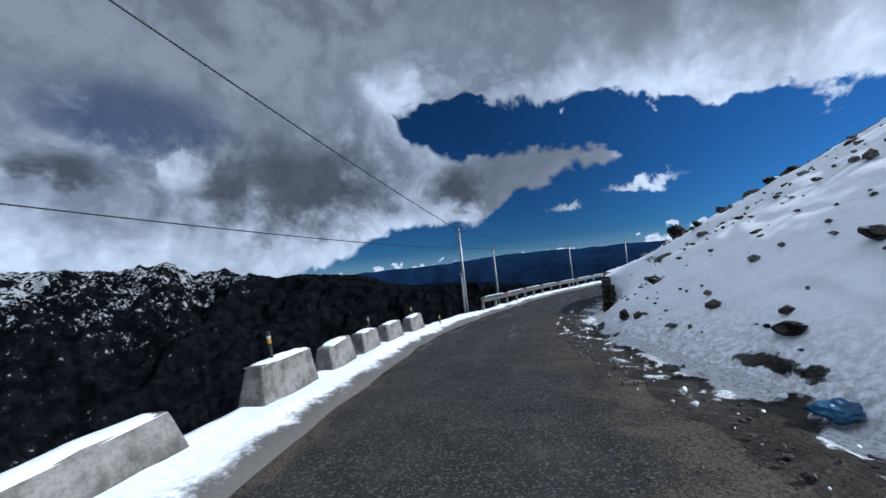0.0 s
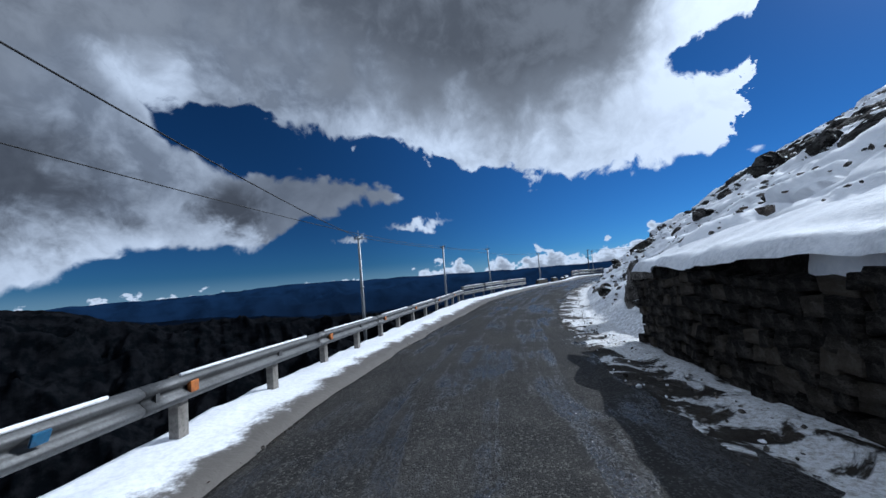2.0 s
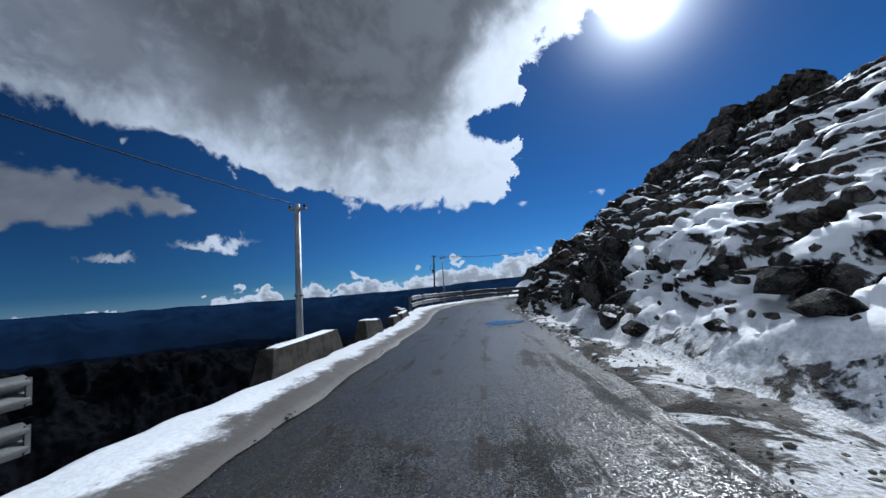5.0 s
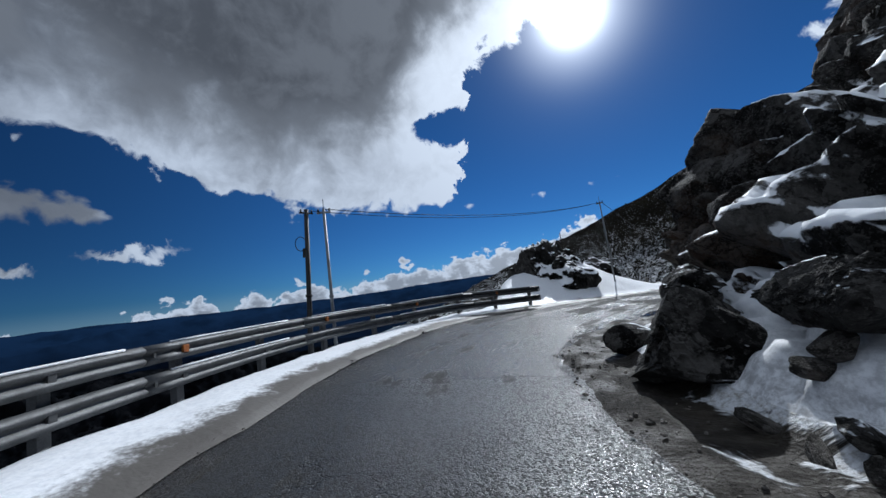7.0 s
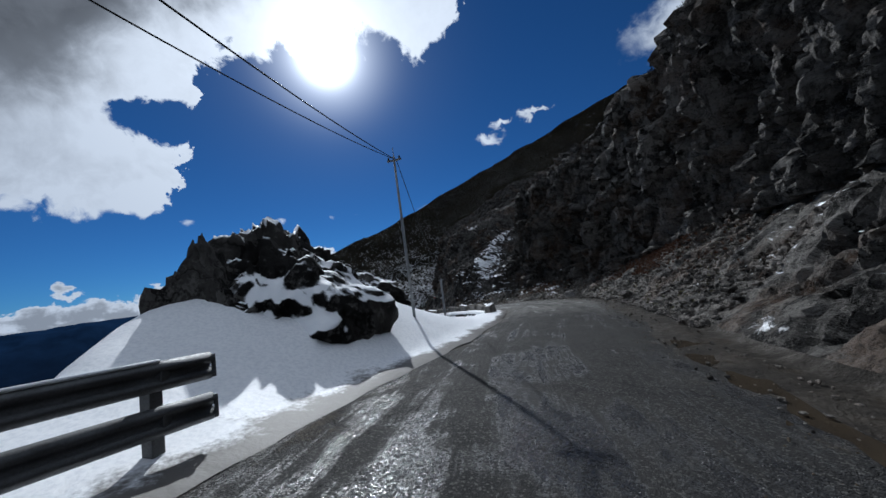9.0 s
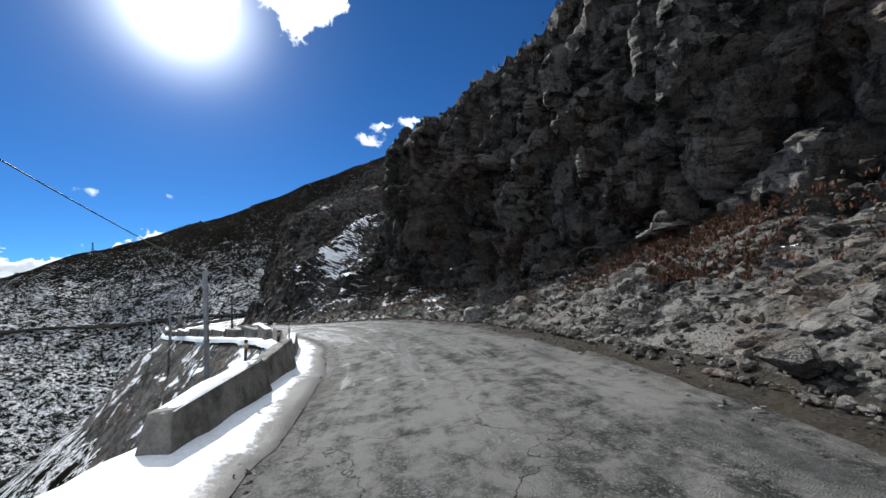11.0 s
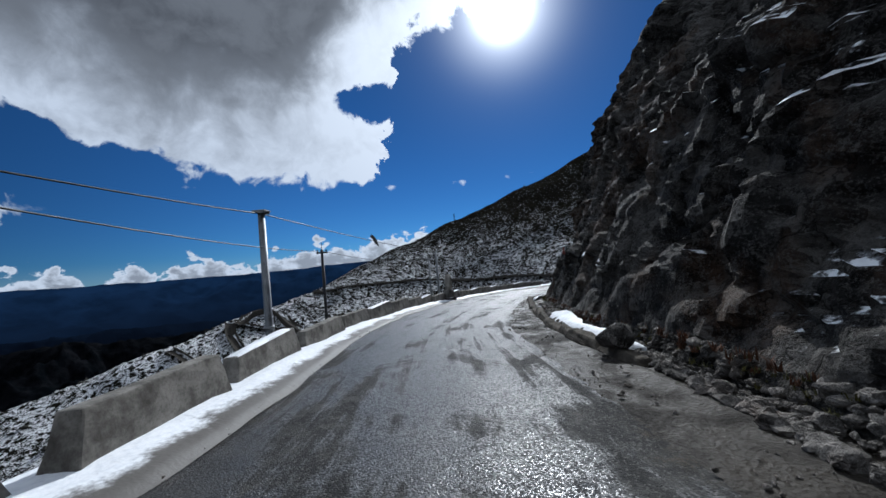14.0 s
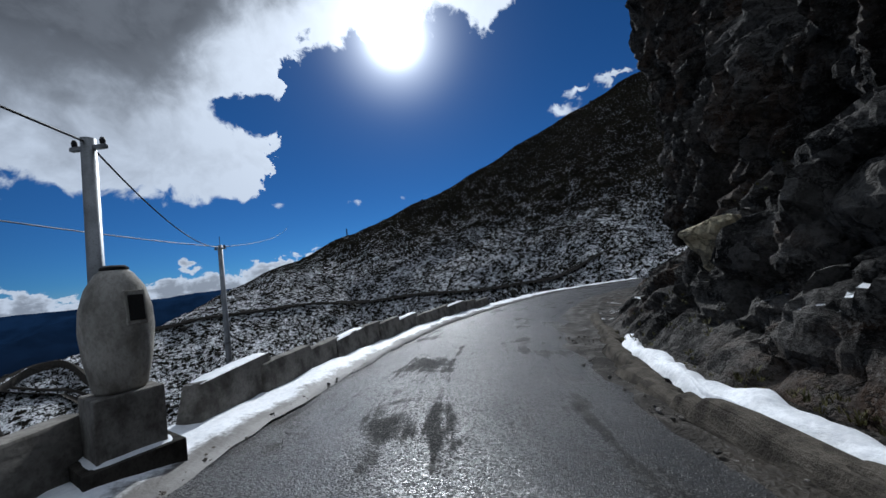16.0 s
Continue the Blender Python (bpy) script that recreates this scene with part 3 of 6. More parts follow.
ASPHALT = asphalt_material()
MUD = mud_material()
WATER = water_material()
DIRT = plain("dry_dirt", (0.14, 0.11, 0.075), (0.07, 0.055, 0.04), 0.95, 0, 20.0)
VERGE = snow_material("roadside_snow", 0.97)
SNOW = snow_material("clean_snow", 0.25)
# dark rock, its tone lowered further to carry the cliff's backlit shade
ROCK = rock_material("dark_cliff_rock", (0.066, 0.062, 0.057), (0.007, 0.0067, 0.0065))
BOULDER = rock_material("boulder_rock", (0.15, 0.138, 0.125), (0.05, 0.046, 0.042), False)
STONE = rock_material("wall_stone", (0.075, 0.066, 0.057), (0.022, 0.02, 0.018), False, (0.16, 0.09, 0.05), True)
PALE_BOULDER = rock_material("pale_smooth_rock", (0.3, 0.285, 0.265), (0.2, 0.19, 0.18), False, (0.25, 0.22, 0.18))
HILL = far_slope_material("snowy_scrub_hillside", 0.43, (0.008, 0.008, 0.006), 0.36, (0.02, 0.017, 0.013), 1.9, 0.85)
# cloud shadow painted in: near-black rock and forest, snow greyed
PEAKS = far_slope_material("far_shaded_mountain", 0.6, (0.002, 0.0027, 0.0036), 0.015, (0.0075, 0.008, 0.0095), 1.2, 0.3)
# concrete darkened: the shade on the blocks' backlit sides is in its colour
DARK_CONCRETE = plain("shade_dark_concrete", (0.06, 0.054, 0.046), (0.024, 0.021, 0.018), 0.95, 0, 3.0, 0.6, 0.015, 0.08)
WALL_CONCRETE = plain("stained_wall_concrete", (0.25, 0.235, 0.212), (0.085, 0.078, 0.069), 0.9, 0, 2.4, 0.5, 0.012, 0.12)
KERB_CONCRETE = plain("mud_crusted_kerb", (0.12, 0.105, 0.085), (0.05, 0.043, 0.035), 0.95, 0, 4.0, 0.8, 0.03, 0.1)
CONCRETE = plain("weathered_concrete", (0.25, 0.235, 0.215), (0.09, 0.083, 0.075), 0.9, 0, 3.0, 0.5, 0.012, 0.15)
PALE_ROCK = rock_material("pale_broken_rock", (0.42, 0.36, 0.24), (0.2, 0.18, 0.14), False, (0.3, 0.24, 0.13))
WHITEWASH = plain("soot_stained_plaster", (0.46, 0.435, 0.39), (0.2, 0.185, 0.16), 0.9, 0, 2.0, 0.5, 0.012)
SOOT = plain("soot", (0.02, 0.018, 0.016), (0.01, 0.01, 0.01), 0.95, 0, 5.0)
STEEL = glossy_metal("galvanised_steel", (0.125, 0.127, 0.13), 0.58)
POLE_STEEL = glossy_metal("dull_pole_steel", (0.3, 0.31, 0.32), 0.5)
DARK_POLE = plain("dark_painted_pole", (0.03, 0.03, 0.032), (0.015, 0.015, 0.016), 0.6, 0, 8.0)
CABLE = plain("black_cable", (0.012, 0.012, 0.013), (0.008, 0.008, 0.008), 0.6, 0, 8.0)
RUST = plain("orange_reflector", (0.5, 0.16, 0.03), (0.25, 0.09, 0.03), 0.5, 0, 12.0)
RED_PAINT = plain("red_paint", (0.5, 0.03, 0.025), (0.25, 0.03, 0.025), 0.6, 0, 12.0)
YELLOW = plain("yellow_paint", (0.55, 0.33, 0.03), (0.35, 0.22, 0.04), 0.6, 0, 12.0)
WHITE_PAINT = plain("white_paint", (0.75, 0.75, 0.73), (0.5, 0.5, 0.48), 0.6, 0, 10.0)
SHRUB = plain("dry_red_shrub", (0.125, 0.05, 0.024), (0.07, 0.034, 0.018), 0.9, 0, 5.0)
MOSS = plain("dry_moss_and_grass", (0.13, 0.115, 0.035), (0.07, 0.07, 0.025), 0.95, 0, 4.0)
CONIFER = plain("dark_conifer", (0.016, 0.022, 0.012), (0.008, 0.012, 0.008), 0.9, 0, 3.0)
DARK_SCRUB = plain("leafless_scrub", (0.028, 0.024, 0.018), (0.014, 0.013, 0.01), 0.95, 0, 6.0)
RAG = plain("faded_cloth", (0.12, 0.11, 0.1), (0.06, 0.055, 0.05), 0.9, 0, 9.0)
RED_CLOTH = plain("faded_red_cloth", (0.3, 0.06, 0.045), (0.16, 0.04, 0.03), 0.9, 0, 9.0)
TARPAULIN = plain("blue_plastic", (0.02, 0.12, 0.24), (0.015, 0.07, 0.15), 0.4, 0, 5.0)
RANGE_NEAR = distance_material("hazy_wooded_range", (0.004, 0.0075, 0.016), 0.6)
RANGE_FAR = distance_material("haze_blue_range", (0.0075, 0.02, 0.05), 0.9)


# ---- mesh helpers ----
def mesh_object(name, verts, faces, mat, parent=None, smooth=True, label=""):
    me = bpy.data.meshes.new(name)
    me.from_pydata([tuple(v) for v in verts], [], faces)
    me.polygons.foreach_set("use_smooth", [smooth] * len(me.polygons))
    me.materials.append(mat)
    ob = new(name, me)
    if parent is not None:
        ob.parent = parent
    if label:
        tagged(ob, label)
    return ob


def part(name, bm, mat, parent, label="", smooth=False):
    me = bpy.data.meshes.new(name)
    bm.to_mesh(me)
    bm.free()
    me.polygons.foreach_set("use_smooth", [smooth] * len(me.polygons))
    me.materials.append(mat)
    ob = new(name, me)
    ob.parent = parent
    if label:
        tagged(ob, label)
    return ob


def empty(name, m, label, category, group=""):
    ob = new(name)
    ob.matrix_basis = m
    ob.empty_display_size = 0.2
    return tagged(ob, label, category, group)


def grid_faces(nu, nv, flip=False):
    i = np.arange(nu - 1)[:, None] * nv + np.arange(nv - 1)[None, :]
    f = np.stack([i, i + nv, i + nv + 1, i + 1], -1).reshape(-1, 4)
    return (f[:, ::-1] if flip else f).tolist()


def grid_object(name, p, mat, flip=False, attrs=None, label="", kind="structure", category=""):
    nu, nv = p.shape[:2]
    ob = mesh_object(name, p.reshape(-1, 3), grid_faces(nu, nv, flip), mat)
    for key, values in (attrs or {}).items():
        a = ob.data.attributes.new(key, "FLOAT", "POINT")
        a.data.foreach_set("value", np.ascontiguousarray(np.broadcast_to(values, (nu, nv)), dtype=np.float32).ravel())
    return tagged(ob, label, category, kind=kind)


def box_bm(sx, sy, sz, z0=0.0, bevel=0.02, taper=0.0, cx=0.0, cy=0.0):
    bm = bmesh.new()
    bmesh.ops.create_cube(bm, size=1)
    for v in bm.verts:
        k = 1 - taper * (v.co.z + 0.5)
        v.co = Vector((cx + v.co.x * sx * (1 - 0.35 * taper * (v.co.z + 0.5)), cy + v.co.y * sy * k, z0 + (v.co.z + 0.5) * sz))
    if bevel:
        bmesh.ops.bevel(bm, geom=bm.edges[:], offset=bevel, segments=2, affect="EDGES", profile=0.6)
    return bm


def tube_bm(points, radius, sides=8, end=None):
    """A round bar along points; end: the radius at the far end."""
    pts = [Vector(p) for p in points]
    bm = bmesh.new()
    rings = []
    for i, p in enumerate(pts):
        d = (pts[min(i + 1, len(pts) - 1)] - pts[max(i - 1, 0)]).normalized()
        a = d.orthogonal().normalized() if abs(d.z) > 0.9 else d.cross(Vector((0, 0, 1))).normalized()
        b = d.cross(a)
        r = radius if end is None else radius + (end - radius) * i / max(len(pts) - 1, 1)
        rings.append([bm.verts.new(p + r * (math.cos(2 * math.pi * k / sides) * a + math.sin(2 * math.pi * k / sides) * b)) for k in range(sides)])
    for i in range(len(rings) - 1):
        for k in range(sides):
            bm.faces.new((rings[i][k], rings[i][(k + 1) % sides], rings[i + 1][(k + 1) % sides], rings[i + 1][k]))
    bm.faces.new(rings[0][::-1])
    bm.faces.new(rings[-1])
    return bm


def lathe_bm(profile, sides=28):
    bm = bmesh.new()
    rings = [[bm.verts.new((r * math.cos(2 * math.pi * k / sides), r * math.sin(2 * math.pi * k / sides), z)) for k in range(sides)] for r, z in profile]
    for i in range(len(rings) - 1):
        for k in range(sides):
            bm.faces.new((rings[i][k], rings[i][(k + 1) % sides], rings[i + 1][(k + 1) % sides], rings[i + 1][k]))
    bm.faces.new(rings[0][::-1])
    bm.faces.new(rings[-1])
    return bm


def rock_bm(seed, subdiv=3, rough=0.28, flat=0.75):
    """A broken, angular stone about a metre across."""
    bm = bmesh.new()
    bmesh.ops.create_icosphere(bm, subdivisions=subdiv, radius=0.5)
    rng = random.Random(seed)
    cuts = [(Vector((rng.uniform(-1, 1), rng.uniform(-1, 1), rng.uniform(-1, 1))).normalized(), rng.uniform(0.24, 0.42)) for _ in range(12)]
    co = np.array([v.co for v in bm.verts])
    n1, n2 = fbm(co * 2.2 + seed * 3.7, 3, seed), fbm(co * 7 + seed, 3, seed + 9)
    for v, a, b in zip(bm.verts, n1, n2):
        p = v.co * (1 + rough * a)
        for d, off in cuts:
            over = p.dot(d) - off
            if over > 0:
                p = p - d * over * 0.92
        v.co = Vector((p.x, p.y, p.z * flat)) * (1 + 0.06 * b)
    return bm


# ---- the large structure: road, verges, banks, ground ----
def road_surface():
    s = np.arange(S_MIN, S_MAX, 0.3)
    u = np.linspace(0, 1, 36)
    S, U = np.meshgrid(s, u, indexing="ij")
    ragged = 0.34 * fbm(np.stack([S * 0.8, 0 * S, 0 * S], -1), 5, 3, 0.6)
    L = right_edge(S) + ragged * (1 - U) - 0.25 + (left_edge(S) + 0.25 - right_edge(S)) * U
    crown = 0.05 * (1 - (2 * U - 1) ** 2)
    lump = 0.025 * fbm(np.stack([S * 0.5, L * 0.7, 0 * S], -1), 4, 5) + 0.008 * fbm(np.stack([S * 2.5, L * 2.5, 0 * S], -1), 2, 6)
    p = at_road(S, L, crown + lump - 0.05 + 0.0 * S)
    grime = np.maximum(np.clip(1.2 - np.minimum(U * np.interp(S, [0, 10, 18], [0.35, 0.5, 1]), 1 - U) * 6, 0, 1) * np.interp(S, [0, 14, 20, 60, 75, 100], [1.0, 0.8, 0.45, 0.5, 0.7, 0.6]), np.interp(S, [-5, 9, 14], [0.42, 0.36, 0]))
    wet = np.interp(S, [-10, 10, 22, 40, 54, 60, 72, 76, 84, 92, 96, 104, 112, 124, 140], [0.1, 0.15, 0.4, 0.4, 0.65, 0.8, 0.85, 0.75, 0.35, 0.25, 0.3, 0.45, 0.6, 0.7, 0.75])
    return grid_object("road", p, ASPHALT, True, {"grime": grime, "wet": wet, "dust": np.interp(S, [60, 88, 95, 106, 114, 150], [0.1, 0.0, 0.85, 0.8, 0.4, 0.3]), "side": L, "along": S, "sheen": np.interp(S, [20, 40, 54, 70, 77, 90, 96, 107, 113, 118, 140], [0.1, 0.2, 0.4, 0.4, 0.05, 0.15, 0.7, 0.6, 0.5, 0.45, 0.5])}, "worn narrow asphalt mountain road, wet in places", category="road")


def left_verge():
    """The strip of ploughed snow between the asphalt and the drop."""
    s = np.arange(S_MIN, S_MAX, 0.18)
    u = np.linspace(0, 1, 20)
    S, U = np.meshgrid(s, u, indexing="ij")
    wide = verge_width(S)
    edge = left_edge(S) - 0.12 + 0.13 * fbm(np.stack([S * 1.3, 0 * S, 0 * S], -1), 4, 11)
    L = edge + wide * U
    rise = np.interp(U, [0, 0.06, 0.2, 0.5, 0.9, 1], [-0.03, 0.03, 0.07, 0.12, 0.11, -0.2])
    h = rise * (1 + 0.5 * fbm(np.stack([S * 0.6, U * 2, 0 * S], -1), 3, 12)) + 0.05 * fbm(np.stack([S * 2.2, L * 2.2, 0 * S], -1), 4, 13) * np.minimum(1, U * 6)
    h = h + shoulder_rise(S) * np.clip((L - left_edge(S) - 0.6) / 3.0, 0, 1.3)
    p = at_road(S, L, h)
    grime = np.clip(np.interp(S, [0, 60, 90, 96, 150], [1.05, 1.25, 1.0, 1.2, 1.1]) - U * np.interp(S, [0, 50, 66, 80, 86, 96, 150], [2.7, 2.0, 1.9, 2.4, 9, 2.7, 2.8]), 0, 1)
    return grid_object("snow_verge", p, VERGE, True, {"grime": grime}, "strip of ploughed roadside snow, dirty along the asphalt", category="snow")


verge_width = keyed("-10:1.5 12:1.5 16:1.0 22:1.5 40:2.4 50:1.9 54:1.5 60:1.6 68:2.0 76:1.6 80:2.4 83:6 88:6.5 91:3 94:1.7 120:1.6 140:1.3")
shoulder_rise = keyed("-10:0 79:0 82:0.9 84:1.55 87:1.6 90:0.5 93:0 150:0")

# the bank on the mountain's side: width of the verge, then three slopes (degrees and metres)
verge_r = keyed("-10:1.2 10:1.2 14:1.45 20:1.35 27:1.75 30:1.4 56:1.3 62:1.2 66:1.1 76:1.2 80:1.1 88:1.4 98:1.3 104:1.0 112:0.9 115:1.4 118:2.1 126:2.0 129.5:1.5 134:1.2 140:1.3 146:2.2 152:2.6")
slope_1 = keyed("-10:36 12:37 13.9:48 14.3:87 27:87 28.5:40 58:41 63:47 66:51 72:53 74.5:62 77:60 79:48 88:36 97:34 103:26 109.5:26 111.5:36 114:45 116:66 120:66 124:68 127:62 129.5:52 138:48 142:38 150:38")
long_1 = keyed("-10:4 12:4 14.3:1.6 27:1.85 28.5:3.6 60:4 66:3.6 75:4 79:4 88:5.5 97:6 104:3.4 110:3.6 112:3 114:3 116:5.4 124:5.6 127:5.2 129.5:5.2 150:5.4")
slope_2 = keyed("-10:30 12:30 14:27 28:27 34:30 46:32 58:33 64:35 70:37 73:37 75:38 77:41 80:54 84:78 87:89 91:91 97:87 103:90 108.1:88 110.3:62 113:40 118:40 122:56 126:66 130:70 138:66 142:82 150:91")
long_2 = keyed("-10:12 58:12 64:6 75:5.5 80:5.5 86:7.5 92:9.5 95:12.5 100:12.5 103:11.5 108.1:11 110.3:9 112:8.5 114:7.5 120:9 126:11 132:12 138:13 142:13 150:15")
slope_3 = keyed("-10:27 46:26 54:22 62:16 67:15 71:17 75:20 84:24 90:30 95:40 100:40 104:34 109:30 114:26 118:22 127:22 131:26 150:30")
craggy = keyed("-10:0.10 12:0.12 30:0.25 40:0.3 52:0.5 60:0.75 66:1.0 76:1.1 84:1.2 100:1.3 110:1.3 113:0.6 126:0.6 130:1.1 150:1.2")
snow_left = keyed("-10:0.9 12:0.85 30:0.68 40:0.58 52:0.56 60:0.52 66:0.42 70:0.3 75:0.12 84:-0.05 96:-0.1 108:-0.05 112:0.1 114:0.16 119:0.1 123:-0.05 126:-0.1 150:0.0")


def bank_profile(S, V):
    """Out from the road's edge and up, V metres along the bank's face."""
    a1, a2, a3 = np.radians(slope_1(S)), np.radians(slope_2(S)), np.radians(slope_3(S))
    l1, l2, w = long_1(S), long_2(S), verge_r(S)
    v0, v1 = np.clip(V, 0, w), np.clip(V - w, 0, l1)
    v2, v3 = np.clip(V - w - l1, 0, l2), np.clip(V - w - l1 - l2, 0, None)
    out = v0 + v1 * np.cos(a1) + v2 * np.cos(a2) + v3 * np.cos(a3)
    up = v1 * np.sin(a1) + v2 * np.sin(a2) + v3 * np.sin(a3)
    ang = np.where(V < w, 0, np.where(V < w + l1, a1, np.where(V < w + l1 + l2, a2, a3)))
    return out, up, ang


bank_reach = keyed("-10:48 36:44 50:34 60:24 66:19 80:18 86:22 96:27 104:30 112:40 120:46 150:46")


# old snow on ledges: metres along the road, height, half-length, half-height, amount
SNOW_SPOTS = ((3.9, 0.3, 0.9, 0.14, -0.7), (15.5, 6.2, 1.5, 0.7, -0.7), (12.0, 7.2, 1.5, 0.6, -0.7), (22.0, 6.0, 2.0, 0.6, -0.6), (30.0, 7.5, 3.0, 0.8, -0.8), (36.0, 7.8, 3.0, 0.9, -0.8), (43.0, 7.5, 4.0, 1.0, -0.8),
              (108.1, 0.9, 0.6, 0.25, 0.6), (106.0, 1.05, 0.3, 0.3, 0.6), (105.6, 1.05, 0.3, 0.3, 0.6), (104.9, 0.5, 0.7, 0.2, 0.5), (106.7, 2.4, 0.4, 0.25, 0.5), (114.9, 5.9, 0.6, 1.4, 0.55), (114.2, 4.4, 0.5, 1.0, 0.4),
              (109.4, 0.55, 0.5, 0.3, 0.4), (122.8, 2.45, 0.8, 0.2, 0.5), (120.5, 1.95, 1.2, 0.2, 0.5), (121.7, 6.0, 0.9, 0.2, 0.5), (84.2, 0.3, 0.6, 0.35, 0.5), (58.0, 1.5, 1.2, 0.8, 0.25), (143.5, 1.0, 0.5, 0.3, 0.5))


def right_bank():
    s = np.arange(S_MIN, S_MAX, 0.125)
    v = np.concatenate([np.linspace(0, 9, 76), 9 + 0.15 * np.arange(1, 95), 23.1 + np.cumsum(np.linspace(0.2, 1.5, 32))])
    S, V = np.meshgrid(s, v, indexing="ij")
    V = np.where(V > 6, 6 + (V - 6) * (bank_reach(S) - 6) / (v[-1] - 6), V)
    out, up, ang = bank_profile(S, V)
    tuck = np.clip(1 - V / 0.8, 0, 1)
    base = at_road(S, right_edge(S) - out + 0.45 * tuck, up - 0.05 * np.clip(1 - V / 0.4, 0, 1))
    amp = craggy(S) * np.clip((V - verge_r(S) + 0.2) / 2.2, 0.0, 1)
    amp = amp * np.where(V < verge_r(S) + long_1(S), np.interp(S, [82, 86, 112, 114], [1, 0.3, 0.3, 0.6]), 1)
    # blocky rock: folds, ledges and cracks
    tilt = np.stack([base[..., 0] + 0.35 * base[..., 2], base[..., 1] - 0.2 * base[..., 2], base[..., 2] * np.interp(S, [70, 84], [1.2, 0.62])], -1)
    warp = np.stack([fbm(tilt / 2.2 + 11 * k, 2, 60 + k) for k in range(3)], -1)
    big = fbm(tilt / 7.5, 3, 21) * 1.3
    step_1, gap_1 = blocks((tilt + 0.8 * warp) / 3.1, 70)
    step_2, gap_2 = blocks((tilt + 0.45 * warp) / 1.05 * np.stack([1 + 0 * S, 1 + 0 * S, np.interp(S, [74, 86], [1.25, 0.65])], -1), 80)
    step_3, gap_3 = blocks((tilt + 0.2 * warp) / 0.42 * np.stack([1 + 0 * S, 1 + 0 * S, np.interp(S, [74, 86], [1.5, 0.75])], -1), 90)
    small = fbm(tilt / 0.6, 4, 23, 0.6) * 0.16 + (step_3 * 0.1 - 0.07 * np.clip(1 - gap_3 / 0.2, 0, 1)) * np.clip((S - 74) / 6, 0.15, 1)
    tall = np.clip((S - 80) / 5, 0, 1) * np.clip((V - verge_r(S) - long_1(S)) / 1.5, 0, 1)
    flute = (fbm(np.stack([base[..., 0] / 1.9, base[..., 1] / 1.9, base[..., 2] / 9], -1), 4, 24, 0.55, True) * 0.75 + fbm(np.stack([base[..., 0] / 0.7, base[..., 1] / 0.7, base[..., 2] / 3], -1), 3, 26, 0.55, True) * 0.25) * tall
    cut = -0.7 * np.clip(1 - gap_1 / 0.16, 0, 1) - 0.3 * np.clip(1 - gap_2 / 0.2, 0, 1)
    bulge = amp * (big + 0.75 * step_1 * (1 - 0.3 * tall) + 0.45 * step_2 * (1 - 0.2 * tall) + cut * (1 - 0.3 * tall) + flute) + small * np.clip(amp * 1.6, 0.05, 1)
    caves = np.exp(-((S - 96.5) / 2.2) ** 2 - ((up - 4.8) / 2.6) ** 2) * 1.8 + np.exp(-((S - 104) / 1.5) ** 2 - ((up - 3.8) / 2.6) ** 2) * 1.5 + np.exp(-((S - 90) / 2.2) ** 2 - ((up - 8) / 2.8) ** 2) * 1.6 + np.exp(-((S - 105.6) / 1.1) ** 2 - ((up - 5.0) / 2.8) ** 2) * 2.4 + np.exp(-((S - 99.5) / 0.7) ** 2 - ((up - 3.4) / 1.6) ** 2) * 1.8 + np.exp(-((S - 93) / 0.8) ** 2 - ((up - 4.6) / 1.5) ** 2) * 1.6
    drift = (0.16 * fbm(base / 1.6, 4, 29, 0.5) + 0.04 * fbm(base / 0.55, 3, 30)) * np.clip((66 - S) / 20, 0, 1) * np.clip((V - verge_r(S)) / 0.8, 0, 1)
    bulge = bulge + drift - caves * np.clip((S - 84) / 3, 0, 1)
    c, t = on_line(S)
    nx, ny = -t[..., 1] * np.sin(ang), t[..., 0] * np.sin(ang)
    rut = (0.05 * fbm(np.stack([S * 1.1, V * 3, 0 * S], -1), 4, 27) + 0.06 * fbm(np.stack([S * 0.22, V * 4.2, 0 * S], -1), 3, 34) + 0.025 * fbm(np.stack([S * 4, V * 4, 0 * S], -1), 3, 35)) * (1 - np.clip((V - verge_r(S)) / 0.5, 0, 1)) * np.clip(V / 0.7, 0, 1)
    p = base + np.stack([nx * bulge, ny * bulge, np.cos(ang) * (bulge * np.clip(amp * 3, 0, 1) * 0.6 + 0.6 * drift) + rut - 0.03], -1)
    band = np.exp(-((S - 107) / 5) ** 2 - ((up - 1.7) / 0.3) ** 2) * 0.35 + np.exp(-((S - 115.4 - 0.15 * (up - 7)) / 1.0) ** 2 - ((up - 8.0) / 2.4) ** 2) * 0.5 + np.exp(-((S - 69.5) / 5) ** 2 - ((up - 0.9) / 0.9) ** 2) * 0.6 + np.exp(-((S - 112.5) / 1.5) ** 2 - ((up - 1.2) / 0.8) ** 2) * 0.22
    for s0, u0, ds, du, by in SNOW_SPOTS:
        band = band + by * np.exp(-((S - s0) / ds) ** 2 - ((up - u0) / du) ** 2)
    snow = snow_left(S) + band + 0.35 * fbm(base / 4.5, 3, 28) + 0.25 * np.clip((V - 12) / 12, 0, 1) * np.clip((60 - S) / 20, 0, 1)
    grime = np.clip(1.2 - (V - verge_r(S)) / 1.4, 0, 1)
    k = int(np.searchsorted(v, 1.5))
    mud_snow = np.interp(S, [-10, 8, 14, 30, 52, 60, 66, 80, 150], [0.25, 0.35, 0.45, 0.55, 0.45, 0.5, 0.3, -0.15, -0.2]) + 0.4 * (V - 0.6)
